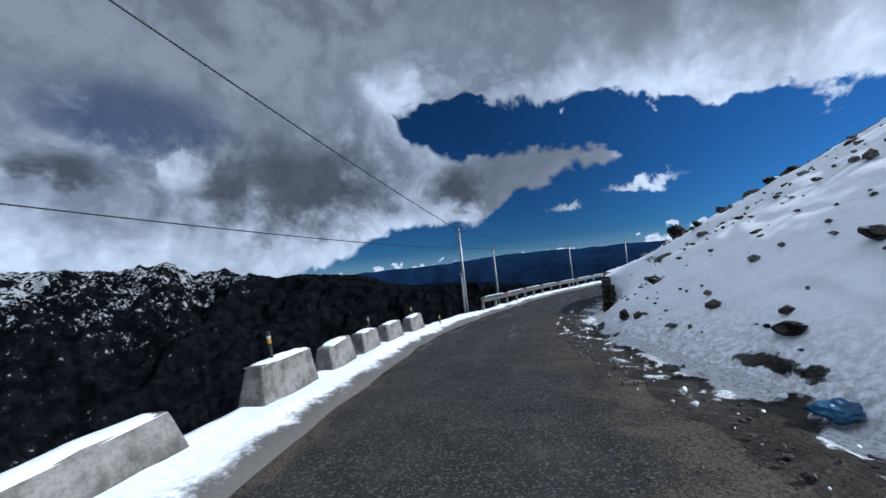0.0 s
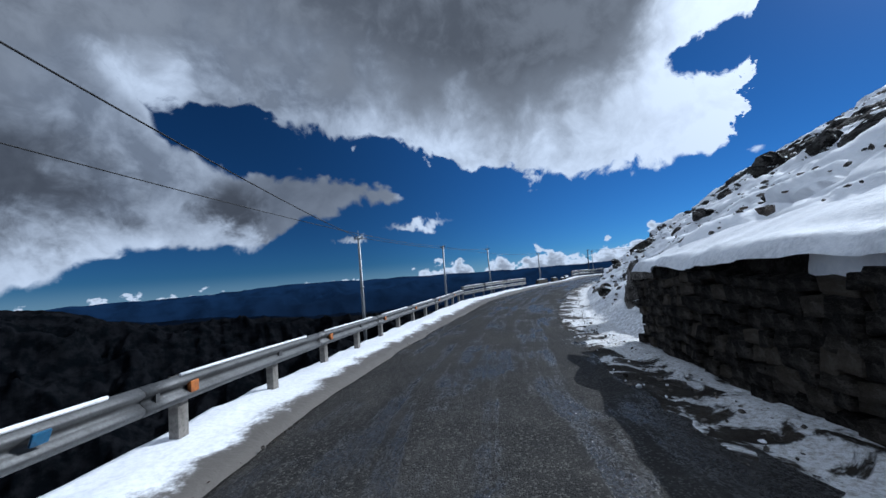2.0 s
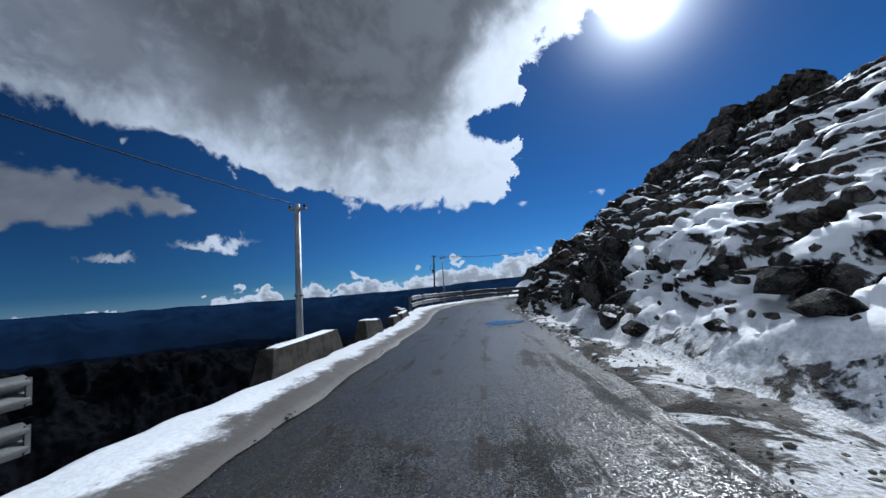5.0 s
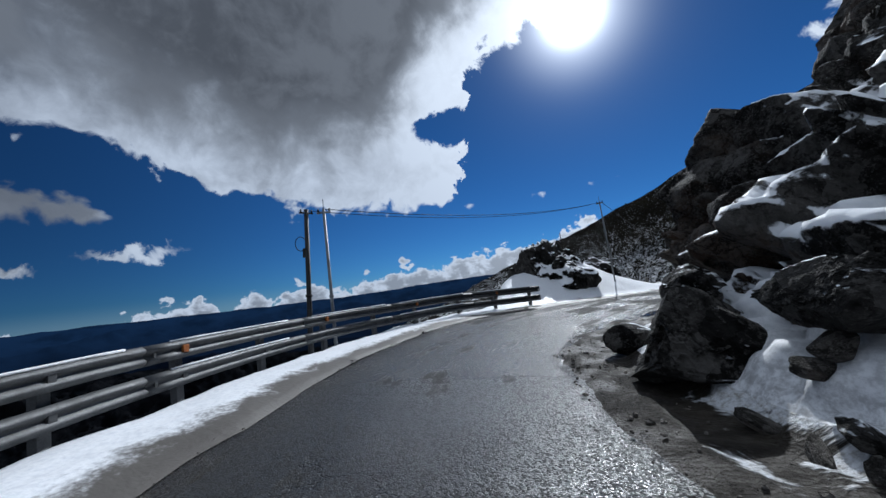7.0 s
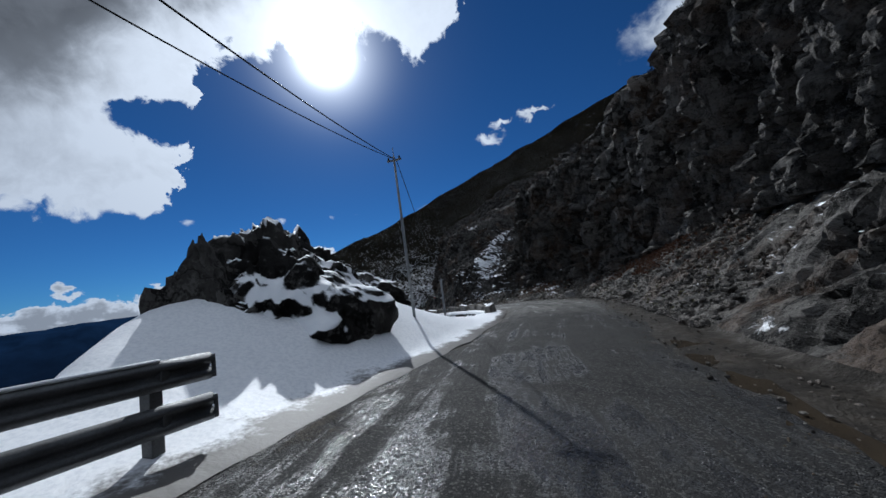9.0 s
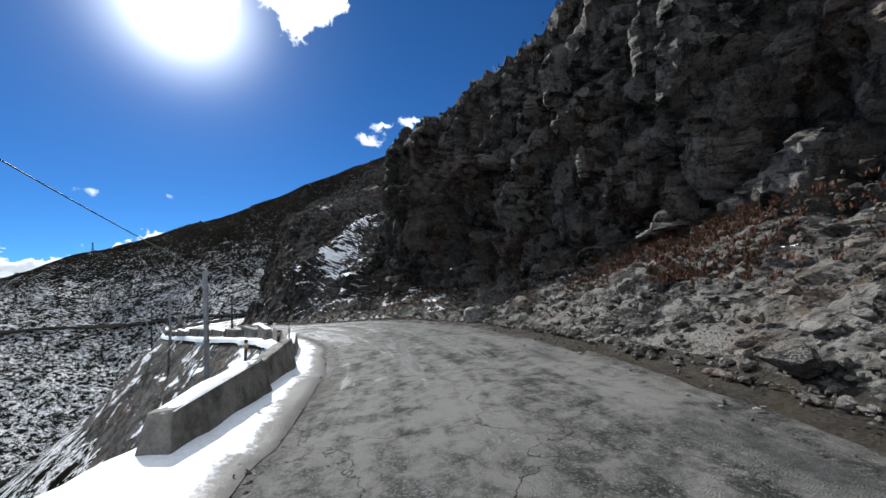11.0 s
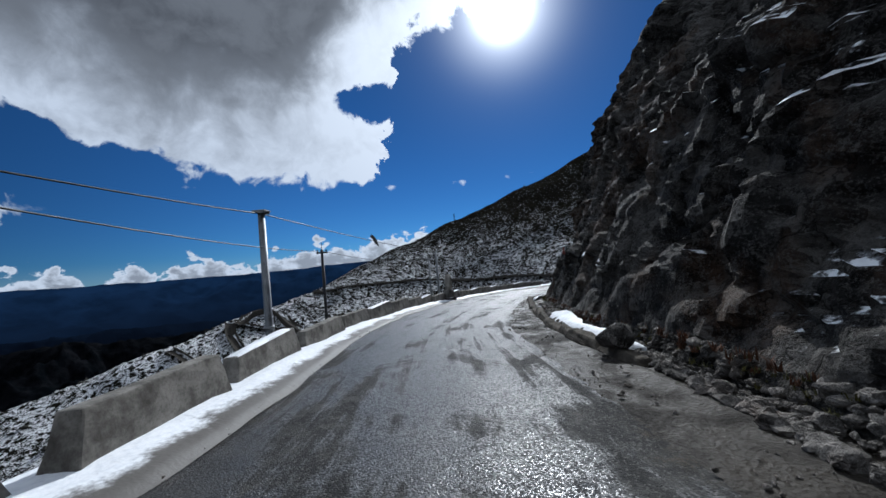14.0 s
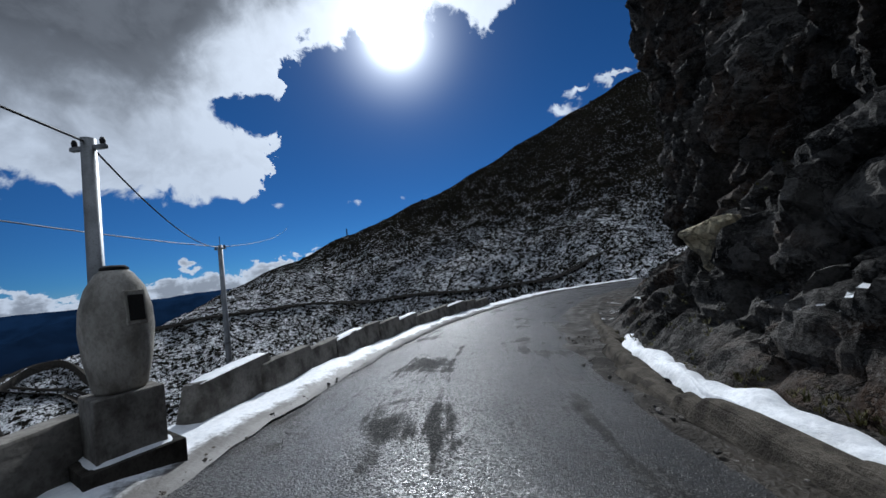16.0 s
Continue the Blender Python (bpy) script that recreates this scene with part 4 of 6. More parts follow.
    foot = grid_object("muddy_verge", p[:, :k], MUD, False, {"snow_cover": mud_snow[:, :k], "grime": grime[:, :k]}, "muddy gravel verge with patches of old snow below the slope", category="verge")
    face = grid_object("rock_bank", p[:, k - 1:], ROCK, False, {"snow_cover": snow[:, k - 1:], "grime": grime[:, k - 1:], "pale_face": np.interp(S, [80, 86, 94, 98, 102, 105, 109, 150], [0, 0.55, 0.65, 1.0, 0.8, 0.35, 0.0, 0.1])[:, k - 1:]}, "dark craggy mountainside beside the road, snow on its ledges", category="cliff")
    rugged = S[:-1, k - 1:-1] > 76
    face.data.polygons.foreach_set("use_smooth", (~rugged).ravel())
    return foot, face


def left_slope():
    """The steep drop beyond the snow strip."""
    s = np.arange(S_MIN, S_MAX, 0.4)
    v = np.concatenate([np.linspace(0, 3, 16), 3 + np.cumsum(np.linspace(0.3, 1.2, 18))])
    S, V = np.meshgrid(s, v, indexing="ij")
    L = left_edge(S) + verge_width(S) - 0.35 + V * 0.66
    h = -0.14 - 0.04 * V - V * 0.74 + shoulder_rise(S) * np.clip(1.2 - V / 5, 0, 1.2)
    p = at_road(S, L, h)
    p[..., 2] += np.clip(V / 2, 0, 1) * (0.5 * fbm(p / 2.4, 4, 31, 0.5, True) + 0.3 * fbm(p / 6, 3, 32))
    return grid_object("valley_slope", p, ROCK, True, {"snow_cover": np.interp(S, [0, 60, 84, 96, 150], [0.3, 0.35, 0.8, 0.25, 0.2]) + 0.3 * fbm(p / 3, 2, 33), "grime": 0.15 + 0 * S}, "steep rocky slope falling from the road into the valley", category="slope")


def spur(x, y, ax, ay, az, bx, by, bz, steep):
    """Height of a ridge from a to b that falls off on both sides."""
    dx, dy = bx - ax, by - ay
    n2 = dx * dx + dy * dy
    u = ((x - ax) * dx + (y - ay) * dy) / n2
    off = np.abs((x - ax) * dy - (y - ay) * dx) / math.sqrt(n2)
    beyond = np.maximum(0, u - 1.6) * math.sqrt(n2)
    return az + (bz - az) * np.clip(u, -0.6, 1.6) - steep * off - 0.9 * np.maximum(0, -0.6 - u) * math.sqrt(n2) - 0.9 * beyond


def terrain(x, y):
    s, l, zr = road_coords(x, y)
    s, l, zr = s.reshape(x.shape), l.reshape(x.shape), zr.reshape(x.shape)
    far = np.hypot(x - 90, y - 45)
    drop = -1.6 - 0.78 * np.clip(l - 3.5, 0, None)
    out = np.clip(-l + right_edge(s), 0, None)
    rise = np.where(out < 14, -2.5 + 0.2 * out, 0.3 + np.minimum(0.85 * np.tan(np.radians(slope_3(s))) * (out - 14), np.interp(s, [20, 60, 100, 112, 122], [60, 10, 12, 30, 150])))
    z = zr + np.where(l > 0, drop, np.minimum(rise, 150 + 0 * rise))
    z = z + 6 * fbm(np.stack([x / 45, y / 45, 0 * x], -1), 4, 41) * np.clip((np.abs(l) - 12) / 30, 0, 1)
    hill = spur(x, y, 422, -205, 135, 422, 278, -48, 0.55) + 3.5 * fbm(np.stack([x / 22, y / 22, 0 * x], -1), 5, 42) + 0.12 * np.clip(-y - 20, 0, 400)
    low = spur(x, y, 324, 123, -8, 206, 206, -41, 0.44) + 2.5 * fbm(np.stack([x / 18, y / 18, 0 * x], -1), 4, 43)
    z = np.where((x > 165) | (y > 85), np.maximum(z, np.where(x > 150, np.maximum(hill, low), -900)), z)
    floor_z = -420 + 60 * fbm(np.stack([x / 500, y / 500, 0 * x], -1), 4, 44)
    return np.maximum(z, floor_z), s, l, far


def ground():
    def axis(lo, hi, step, reach):
        mid = np.arange(lo, hi, step)
        grow, d, v = [], step, hi
        while v < reach:
            d *= 1.06
            v += d
            grow.append(v)
        back = [lo - (g - hi) for g in grow]
        return np.concatenate([back[::-1], mid, grow])
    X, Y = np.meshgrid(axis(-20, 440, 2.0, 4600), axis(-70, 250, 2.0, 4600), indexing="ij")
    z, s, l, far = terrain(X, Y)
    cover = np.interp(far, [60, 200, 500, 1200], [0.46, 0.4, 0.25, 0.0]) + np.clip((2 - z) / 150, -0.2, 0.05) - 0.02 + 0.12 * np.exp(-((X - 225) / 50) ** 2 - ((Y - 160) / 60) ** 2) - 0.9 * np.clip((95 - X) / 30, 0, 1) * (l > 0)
    # the valley floor and far ground take the woods' colour with painted shadow
    return grid_object("ground", np.stack([X, Y, z], -1), HILL, False, {"snow_cover": cover, "wooded_shade": np.clip((100 - X) / 30, 0, 1) * (l > 0) + np.clip((far - 600) / 400, 0, 1) + np.clip((-70 - z) / 40, 0, 1)}, "mountainside of scrub, rock and broken snow", category="ground")


road_surface()
left_verge()
right_bank()
left_slope()
ground()


def ridge_backdrop(name, r0, az0, az1, crest, depth, rough, mat, label, seed, rows=40, cols=520, snow=None):
    """A far range: crest gives the height in degrees along the azimuth; it falls towards the eye."""
    a = np.linspace(az0, az1, cols)
    v = np.linspace(0, 1, rows)
    A, V = np.meshgrid(a, v, indexing="ij")
    r = r0 * (1 - 0.42 * V)
    x, y = 80 - np.sin(np.radians(A)) * r, 45 + np.cos(np.radians(A)) * r
    e = crest(A)
    q = np.stack([x / (r0 * 0.09), y / (r0 * 0.09), 0 * x], -1)
    top = r0 * np.tan(np.radians(e)) + rough * r0 * ((0.010 + 0.012 * np.clip((A - 30) / 8, 0, 1)) * fbm(np.stack([A / 3.0, 0 * A, 0 * A], -1), 5, seed, 0.6, True))
    z = top * (1 - V) - depth * V + rough * r0 * 0.075 * fbm(q, 6, seed + 3, 0.52, True) * np.minimum(V * 6, 1) * (1 - 0.4 * V)
    cover = (snow(A, V) if snow is not None else 0) + 0 * A
    return grid_object(name, np.stack([x, y, z], -1), mat, False, {"snow_cover": cover}, label, category="mountains")


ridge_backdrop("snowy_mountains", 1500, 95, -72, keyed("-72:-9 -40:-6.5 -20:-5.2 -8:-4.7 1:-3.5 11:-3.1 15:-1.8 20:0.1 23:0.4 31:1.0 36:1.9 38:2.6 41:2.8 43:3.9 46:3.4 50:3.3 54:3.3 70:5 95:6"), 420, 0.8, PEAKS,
               "snow-streaked mountain range across the valley, cloud shadow put into its dark colour", 51, 110, 700, lambda A, V: np.interp(A, [10, 22, 30, 36, 42, 60], [-0.6, -0.3, 0.15, 0.55, 0.66, 0.7]) - np.interp(A, [30, 40, 60], [1.1, 0.75, 0.6]) * V)
# for these two ranges snow= carries how the painted haze fades downward
ridge_backdrop("dark_wooded_ridge", 2300, 40, -62, keyed("-62:-7 -40:-5.2 -20:-4.6 -8:-4.2 0:-3.2 10:-2.6 20:-1.0 40:0"), 520, 0.5, RANGE_NEAR, "dark forest ridge in the valley, blue haze put into its colour", 57, snow=lambda A, V: V)
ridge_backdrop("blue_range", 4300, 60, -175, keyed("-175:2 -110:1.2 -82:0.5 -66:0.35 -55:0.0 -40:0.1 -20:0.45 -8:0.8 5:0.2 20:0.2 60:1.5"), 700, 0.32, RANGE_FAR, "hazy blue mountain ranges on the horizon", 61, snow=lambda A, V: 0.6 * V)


# ---- things: roadside blocks, rails, poles ----
def snow_cap_bm(sx, sy, z, seed=0, lift=0.05):
    bm = bmesh.new()
    nx, ny = 14, 6
    rows = []
    for i in range(nx):
        row = []
        for j in range(ny):
            u, v = i / (nx - 1) * 2 - 1, j / (ny - 1) * 2 - 1
            edge = max(0.0, 1 - max(abs(u), abs(v)) ** 6)
            n = noise.noise(Vector((u * 2 + seed, v * 1.5, seed * 1.7)))
            row.append(bm.verts.new((u * sx / 2 * (0.98 + 0.03 * n), v * sy / 2 * (0.98 + 0.05 * n), z - 0.015 + edge * (lift + 0.025 * n))))
        rows.append(row)
    for i in range(nx - 1):
        for j in range(ny - 1):
            bm.faces.new((rows[i][j], rows[i + 1][j], rows[i + 1][j + 1], rows[i][j + 1]))
    return bm


def parapet_block(s, l, length, height, group, label, snow=True, lean=0.0, seed=0, thick=0.42, tilt=0.0, sink=0.06, mat=None):
    p = at_road(s, l, -sink)
    ob = empty("parapet_block", pose(p[0], p[1], p[2], lean, tilt, heading(s)), label, "road barrier", group)
    bm = box_bm(length, thick, height + sink, 0, 0.03, 0.42)
    bmesh.ops.subdivide_edges(bm, edges=[e for e in bm.edges if e.calc_length() > 0.25], cuts=4, use_grid_fill=True)
    for v in bm.verts:
        q = v.co * 3.1 + Vector((seed * 5.1, 0, 0))
        v.co += 0.022 * noise.noise_vector(q) + 0.008 * noise.noise_vector(q * 4)
    part("concrete_body", bm, mat or CONCRETE, ob)
    if snow:
        part("snow_cap", snow_cap_bm(length * 0.64 if length < 1.6 else length * 0.87, thick * 0.62, height + sink, seed), SNOW, ob, "cap of fresh snow", True)
    return ob


BLOCK_LABEL = "weathered tapered concrete parapet block with a cap of snow"
for k, (s, size, tall) in enumerate(((1.9, 2.4, 0.5), (4.4, 1.7, 0.7), (5.9, 1.25, 0.64), (7.1, 1.2, 0.64), (8.4, 1.4, 0.64), (9.75, 1.3, 0.66))):
    parapet_block(s, left_edge(s) + 1.1, size, tall, "parapet blocks on the first bend", BLOCK_LABEL, True, 0, k, 0.5, 3 * math.sin(k * 2.3))
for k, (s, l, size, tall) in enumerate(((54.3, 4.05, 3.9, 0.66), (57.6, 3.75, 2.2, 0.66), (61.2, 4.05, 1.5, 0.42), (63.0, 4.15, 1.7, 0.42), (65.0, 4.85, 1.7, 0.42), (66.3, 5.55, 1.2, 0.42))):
    parapet_block(s, l, size, tall, "parapet blocks on the straight", "brownish concrete parapet block, shade put into its dark colour, with a cap of snow", True, 0, 10 + k, 0.5, 4 * math.sin(k * 1.7), mat=DARK_CONCRETE)
UNIT = 0.615  # chainage to the metre here
s, k = 94.5, 0
while s < 152:
    size = 2.9 + 0.3 * math.sin(k * 2.1)
    if s > 133.2 and s < 141:
        size = 2.0
    if not 130.9 < s < 133.2:
        mid = s + size / 2 * UNIT
        parapet_block(mid, left_edge(mid) + 0.95 + 0.06 * math.sin(k * 3.3), size, 0.64 + 0.06 * math.sin(k * 1.3), "parapet wall at the cliff",
                      "long weathered concrete parapet segment with melting snow on top", k % 3 == 0, 0, 20 + k, 0.46, 1.2 * math.sin(k * 4.1), mat=WALL_CONCRETE)
    s += (size + 0.14) * UNIT
    k += 1


def marker_post(s, l, z, height):
    p = at_road(s, l, z)
    ob = empty("marker_post", pose(p[0], p[1], p[2], 2, -3, 0), "thin black and yellow striped roadside marker post", "marker post", "marker posts")
    part("post", tube_bm([(0, 0, -0.06), (0, 0, height * 0.62)], 0.026, 8), DARK_POLE, ob)
    part("yellow_band", tube_bm([(0, 0, height * 0.62), (0, 0, height * 0.78)], 0.03, 8), YELLOW, ob)
    part("white_band", tube_bm([(0, 0, height * 0.78), (0, 0, height * 0.86)], 0.03, 8), WHITE_PAINT, ob)
    part("cap", tube_bm([(0, 0, height * 0.86), (0, 0, height)], 0.028, 8), DARK_POLE, ob)


for s, l, z, h in ((4.2, 3.65, 0.66, 0.5), (7.3, 3.62, 0.6, 0.42), (9.7, 3.55, 0.6, 0.42), (10.9, 3.1, 0.05, 0.45)):
    marker_post(s, l, z, h)

W_PROFILE = [(0.0, 0.155), (0.03, 0.135), (0.075, 0.10), (0.08, 0.07), (0.03, 0.03), (0.0, 0.0), (0.03, -0.03), (0.08, -0.07), (0.075, -0.10), (0.03, -0.135), (0.0, -0.155)]


def beam_bm(places, sides, tops):
    """A corrugated steel beam: along places, its waves towards the road."""
    bm = bmesh.new()
    rows = []
    for p, n, z in zip(places, sides, tops):
        rows.append([bm.verts.new((p[0] + n[0] * o, p[1] + n[1] * o, z - 0.155 + w)) for o, w in W_PROFILE] +
                    [bm.verts.new((p[0] + n[0] * (o - 0.006), p[1] + n[1] * (o - 0.006), z - 0.155 + w)) for o, w in W_PROFILE[::-1]])
    m = len(rows[0])
    for i in range(len(rows) - 1):
        for k in range(m):
            bm.faces.new((rows[i][k], rows[i][(k + 1) % m], rows[i + 1][(k + 1) % m], rows[i + 1][k]))
    bm.faces.new(rows[0][::-1])
    bm.faces.new(rows[-1])
    return bm


def guard_rail(label, plan, heights, post_every, beams, group="", marks=(), snow=True, reflectors=True, sag=0.0):
    """plan: rows of (s, l); heights of the tops of the beams; beams are 4 m long."""
    ss, ls = [p[0] for p in plan], [p[1] for p in plan]
    s0, s1 = ss[0], ss[-1]
    base = at_road((s0 + s1) / 2, float(np.interp((s0 + s1) / 2, ss, ls)), 0)
    ob = empty("guard_rail", Matrix.Translation(base), label, "guard rail", group)
    org = np.array(base)

    def place(s, h):
        q = at_road(s, np.interp(s, ss, ls), h) - org
        t = on_line(s)[1]
        return q, np.stack([t[..., 1], -t[..., 0]], -1)
    count = max(1, int(round((s1 - s0) / 3.0)))
    for top in heights:
        for i in range(count):
            a, b = s0 + (s1 - s0) * i / count - (0.12 if i else 0), s0 + (s1 - s0) * (i + 1) / count
            s = np.linspace(a, b, 9)
            q, n = place(s, top + sag * np.sin(s * 0.5))
            q[:, :2] += n * (0.008 * (i % 2))
            beam = part("rail_beam", beam_bm(q, n, q[:, 2]), STEEL, ob, "", True)
            part("joint_plate", box_bm(0.05, 0.02, 0.26, 0, 0.004), STEEL, ob).matrix_basis = pose(q[-1][0] + n[-1][0] * 0.05, q[-1][1] + n[-1][1] * 0.05, q[-1][2] - 0.29, 0, 0, math.degrees(math.atan2(n[-1][1], n[-1][0])) + 90)
            if snow and (top == heights[0] or i % 2):
                part("rail_snow", tube_bm([(*(q[k][:2] + n[k] * 0.02), q[k][2] + 0.004) for k in range(1, 8)], 0.022, 6), SNOW, beam, "thin line of snow", True)
    s = s0 + 0.25
    k = 0
    while s < s1:
        q, n = place(np.array(s), 0.0)
        top = heights[0] - 0.03
        yaw = math.degrees(math.atan2(n[1], n[0]))
        m = pose(q[0] - n[0] * 0.13, q[1] - n[1] * 0.13, q[2] - 0.35, 0, 0, yaw)
        part("post", box_bm(0.13, 0.15, top + 0.35, 0, 0.012), CONCRETE if beams == 1 else STEEL, ob).matrix_basis = m
        for t in heights:
            part("spacer", box_bm(0.13, 0.1, 0.2, 0, 0.01), STEEL, ob).matrix_basis = pose(q[0] - n[0] * 0.01, q[1] - n[1] * 0.01, q[2] + t - 0.26, 0, 0, yaw)
        if reflectors and k % 2 == 0:
            part("reflector", box_bm(0.05, 0.12, 0.13, 0, 0.01), RUST, ob, "small orange reflector").matrix_basis = pose(q[0] + n[0] * 0.075, q[1] + n[1] * 0.075, q[2] + heights[0] - 0.22, 0, 0, yaw)
        s += post_every
        k += 1
    for s, colour, size in marks:
        q, n = place(np.array(s), heights[0] - 0.16)
        part("paint_mark", box_bm(0.02, size, 0.1, 0, 0.004), colour, ob, "smear of paint").matrix_basis = pose(q[0] + n[0] * 0.085, q[1] + n[1] * 0.085, q[2], 0, 20, math.degrees(math.atan2(n[1], n[0])))
    return ob


guard_rail("weathered galvanised corrugated guard rail along the snowy verge", [(14.5, 2.8), (18, 2.85), (24, 3.5), (30, 3.9), (36, 4.5), (40.3, 5.4)], (0.85,), 1.45, 1, marks=((16.9, RED_PAINT, 0.22), (17.5, YELLOW, 0.3), (19.2, RED_PAINT, 0.12), (22.3, TARPAULIN, 0.12)))
guard_rail("double galvanised guard rail bent outward on the bend", [(40.6, 5.7), (44, 5.4), (48, 4.7), (50.3, 4.2)], (1.1, 0.66), 1.5, 2, reflectors=False)
guard_rail("tall double galvanised guard rail round the outer bend", [(66.9, 4.75), (70.5, 5.0), (74, 5.2), (78, 4.7), (81.0, 3.35)], (1.06, 0.6), 1.5, 2)


# ---- poles and cables ----
def utility_pole(x, y, top, base, radius, mat, label, arm=True, lean=(0, 0), rod=True, gear=False, slope=None):
    ob = empty("utility_pole", pose(x, y, base, lean[0], lean[1], heading(float(road_coords(np.array([x]), np.array([y]))[0][0]))), label, "utility pole", "roadside poles")
    h = top - base
    if slope:
        ob.matrix_basis = Matrix.Translation((x - slope[0] * h, y - slope[1] * h, base)) @ Vector((*slope, 1)).to_track_quat("Z", "Y").to_matrix().to_4x4() @ pose(0, 0, 0, 0, 0, 60)
    part("shaft", tube_bm([(0, 0, -0.5), (0, 0, h * 0.5), (0, 0, h)], radius, 10, radius * 0.72), mat, ob, "", True)
    for z in (0.35, 0.62):
        part("joint_collar", tube_bm([(0, 0, h * z), (0, 0, h * z + 0.08)], radius * 1.12, 10), mat, ob, "", True)
    if rod:
        part("top_rod", tube_bm([(0, 0, h), (0, 0, h + 0.32)], 0.012, 6), mat, ob)
    if arm:
        part("crossarm", box_bm(0.06, 0.5, 0.06, h - 0.16, 0.008), mat, ob)
        for y_ in (-0.2, 0.2):
            part("insulator", lathe_bm([(0.012, h - 0.1), (0.03, h - 0.09), (0.034, h - 0.04), (0.02, h)], 8), CABLE, ob, "", True).matrix_basis = pose(0, y_, 0)
    if "flat cap" in label:
        part("cap_plate", box_bm(0.34, 0.34, 0.025, h, 0.006), mat, ob)
        for x_ in (-0.14, 0.14):
            part("cap_bracket", box_bm(0.05, 0.3, 0.06, h - 0.06, 0.006), mat, ob).matrix_basis = pose(x_, 0, 0)
    if gear:
        part("junction_box", box_bm(0.16, 0.2, 0.34, h - 1.75, 0.015, 0, 0.12), DARK_POLE, ob, "grey junction box")
        part("cable_coil", tube_bm([(0.14 + 0.02 * k / 40, 0.17 + 0.2 * math.cos(k * 0.4), h - 1.25 + 0.26 * math.sin(k * 0.4)) for k in range(48)], 0.013, 6), CABLE, ob, "coiled spare cable")
    return ob


GREY = "slender grey galvanised utility pole with a short top rod"
POLES = {}
for key, x, y, top, base, radius, mat, label, lean, rod, gear in (
        ("a", 0.2, 21.9, 3.75, -3.2, 0.10, POLE_STEEL, "tall grey steel utility pole beside the end of the guard rail", (0, 0), True, False),
        ("b", 3.15, 31.4, 2.75, -4.0, 0.10, POLE_STEEL, GREY, (0, -1), False, False),
        ("c", 13.2, 42.9, 2.5, -4.6, 0.09, POLE_STEEL, GREY, (0, 0), True, False),
        ("d", 24.1, 52.6, 2.85, -4.6, 0.10, POLE_STEEL, "leaning grey steel utility pole above the valley", (0, 2), False, False),
        ("e", 31.9, 55.8, 2.7, -4.6, 0.085, POLE_STEEL, GREY, (0, 0), True, False),
        ("f", 42.0, 58.2, 2.0, -4.4, 0.10, POLE_STEEL, "leaning grey steel utility pole above the valley", (0, 3), False, False),
        ("g", 66.79, 68.91, 2.73, -5.6, 0.11, DARK_POLE, "grey utility pole with a junction box and coiled cable", (0, 0), False, True),
        ("h", 66.15, 67.61, 2.43, -5.4, 0.065, POLE_STEEL, GREY, (0, -2), True, False),
        ("i", 82.78, 58.15, 3.53, -2.2, 0.05, POLE_STEEL, "slim steel utility pole standing in the snow by the knoll", (0, -2), True, False),
        ("k", 105.3, 49.4, -0.6, -9, 0.13, POLE_STEEL, "thick grey utility pole beyond the parapet", (0, 0), True, False),
        ("l", 114.4, 46.87, -2.15, -9, 0.09, DARK_POLE, "black-painted utility pole beyond the parapet", (0, 0), False, False),
        ("m", 126.85, 49.65, -1.96, -10, 0.12, POLE_STEEL, "grey utility pole with a flat cap beyond the parapet", (0, 0), False, False),
        ("n", 132.3, 50.85, -2.79, -10, 0.08, DARK_POLE, "dark utility pole with insulators beyond the parapet", (0, 0), True, False),
        ("o", 147.5, 48.62, -2.9, -10, 0.12, POLE_STEEL, "thick grey utility pole behind the incense burner", (0, 0), False, False),
        ("p", 156.5, 51.0, -3.4, -13, 0.12, POLE_STEEL, GREY, (0, 0), True, False),
        ("q", 0.1, 28.0, 0.95, -6.5, 0.075, POLE_STEEL, "low grey pole below the road with loose cables", (0, 0), False, False)):
    POLES[key] = (x, y, top)
    utility_pole(x, y, top, base, radius, mat, label, key not in "lm", lean, rod, gear, {"g": (0.006, -0.067), "h": (-0.08, -0.073)}.get(key))


def cable(a, b, sag, radius=0.014, label="thin black overhead cable"):
    a, b = Vector(a), Vector(b)
    pts = []
    for k in range(25):
        u = k / 24
        p = a.lerp(b, u)
        p.z -= 4 * sag * u * (1 - u)
        pts.append(p - a)
    bm = tube_bm(pts, radius, 5)
    me = bpy.data.meshes.new("overhead_cable")
    bm.to_mesh(me)
    bm.free()
    me.materials.append(CABLE)
    ob = new("overhead_cable", me)
    ob.location = a
    return tagged(ob, label, "cable", "overhead cables")


def top_of(key, dz=-0.06):
    x, y, z = POLES[key]
    return (x, y, z + dz)


for a, b, sag, r in (("a", "c", 0.35, 0.014), ("b", "d", 0.4, 0.012), ("c", "e", 0.3, 0.014), ("d", "f", 0.4, 0.012), ("h", "i", 0.5, 0.014), ("g", "i", 0.6, 0.012), ("i", "k", 0.3, 0.014), ("k", "l", 0.3, 0.012), ("l", "n", 0.3, 0.012), ("m", "o", 0.15, 0.016), ("n", "p", 0.4, 0.014), ("o", "p", 0.4, 0.014), ("k", "m", 0.5, 0.016)):
    cable(top_of(a), top_of(b), sag, r)
cable(top_of("a"), (-9.6, -12, 9.35), 0.5, 0.018)
cable(top_of("b"), (-16, -14, 5.6), 0.9, 0.016)
cable(top_of("p"), (200, 60, 4), 0.6, 0.016)
cable(top_of("a", -0.4), (-8.5, 25, -7.5), 0.0, 0.008, "slack guy wire running down to the slope")
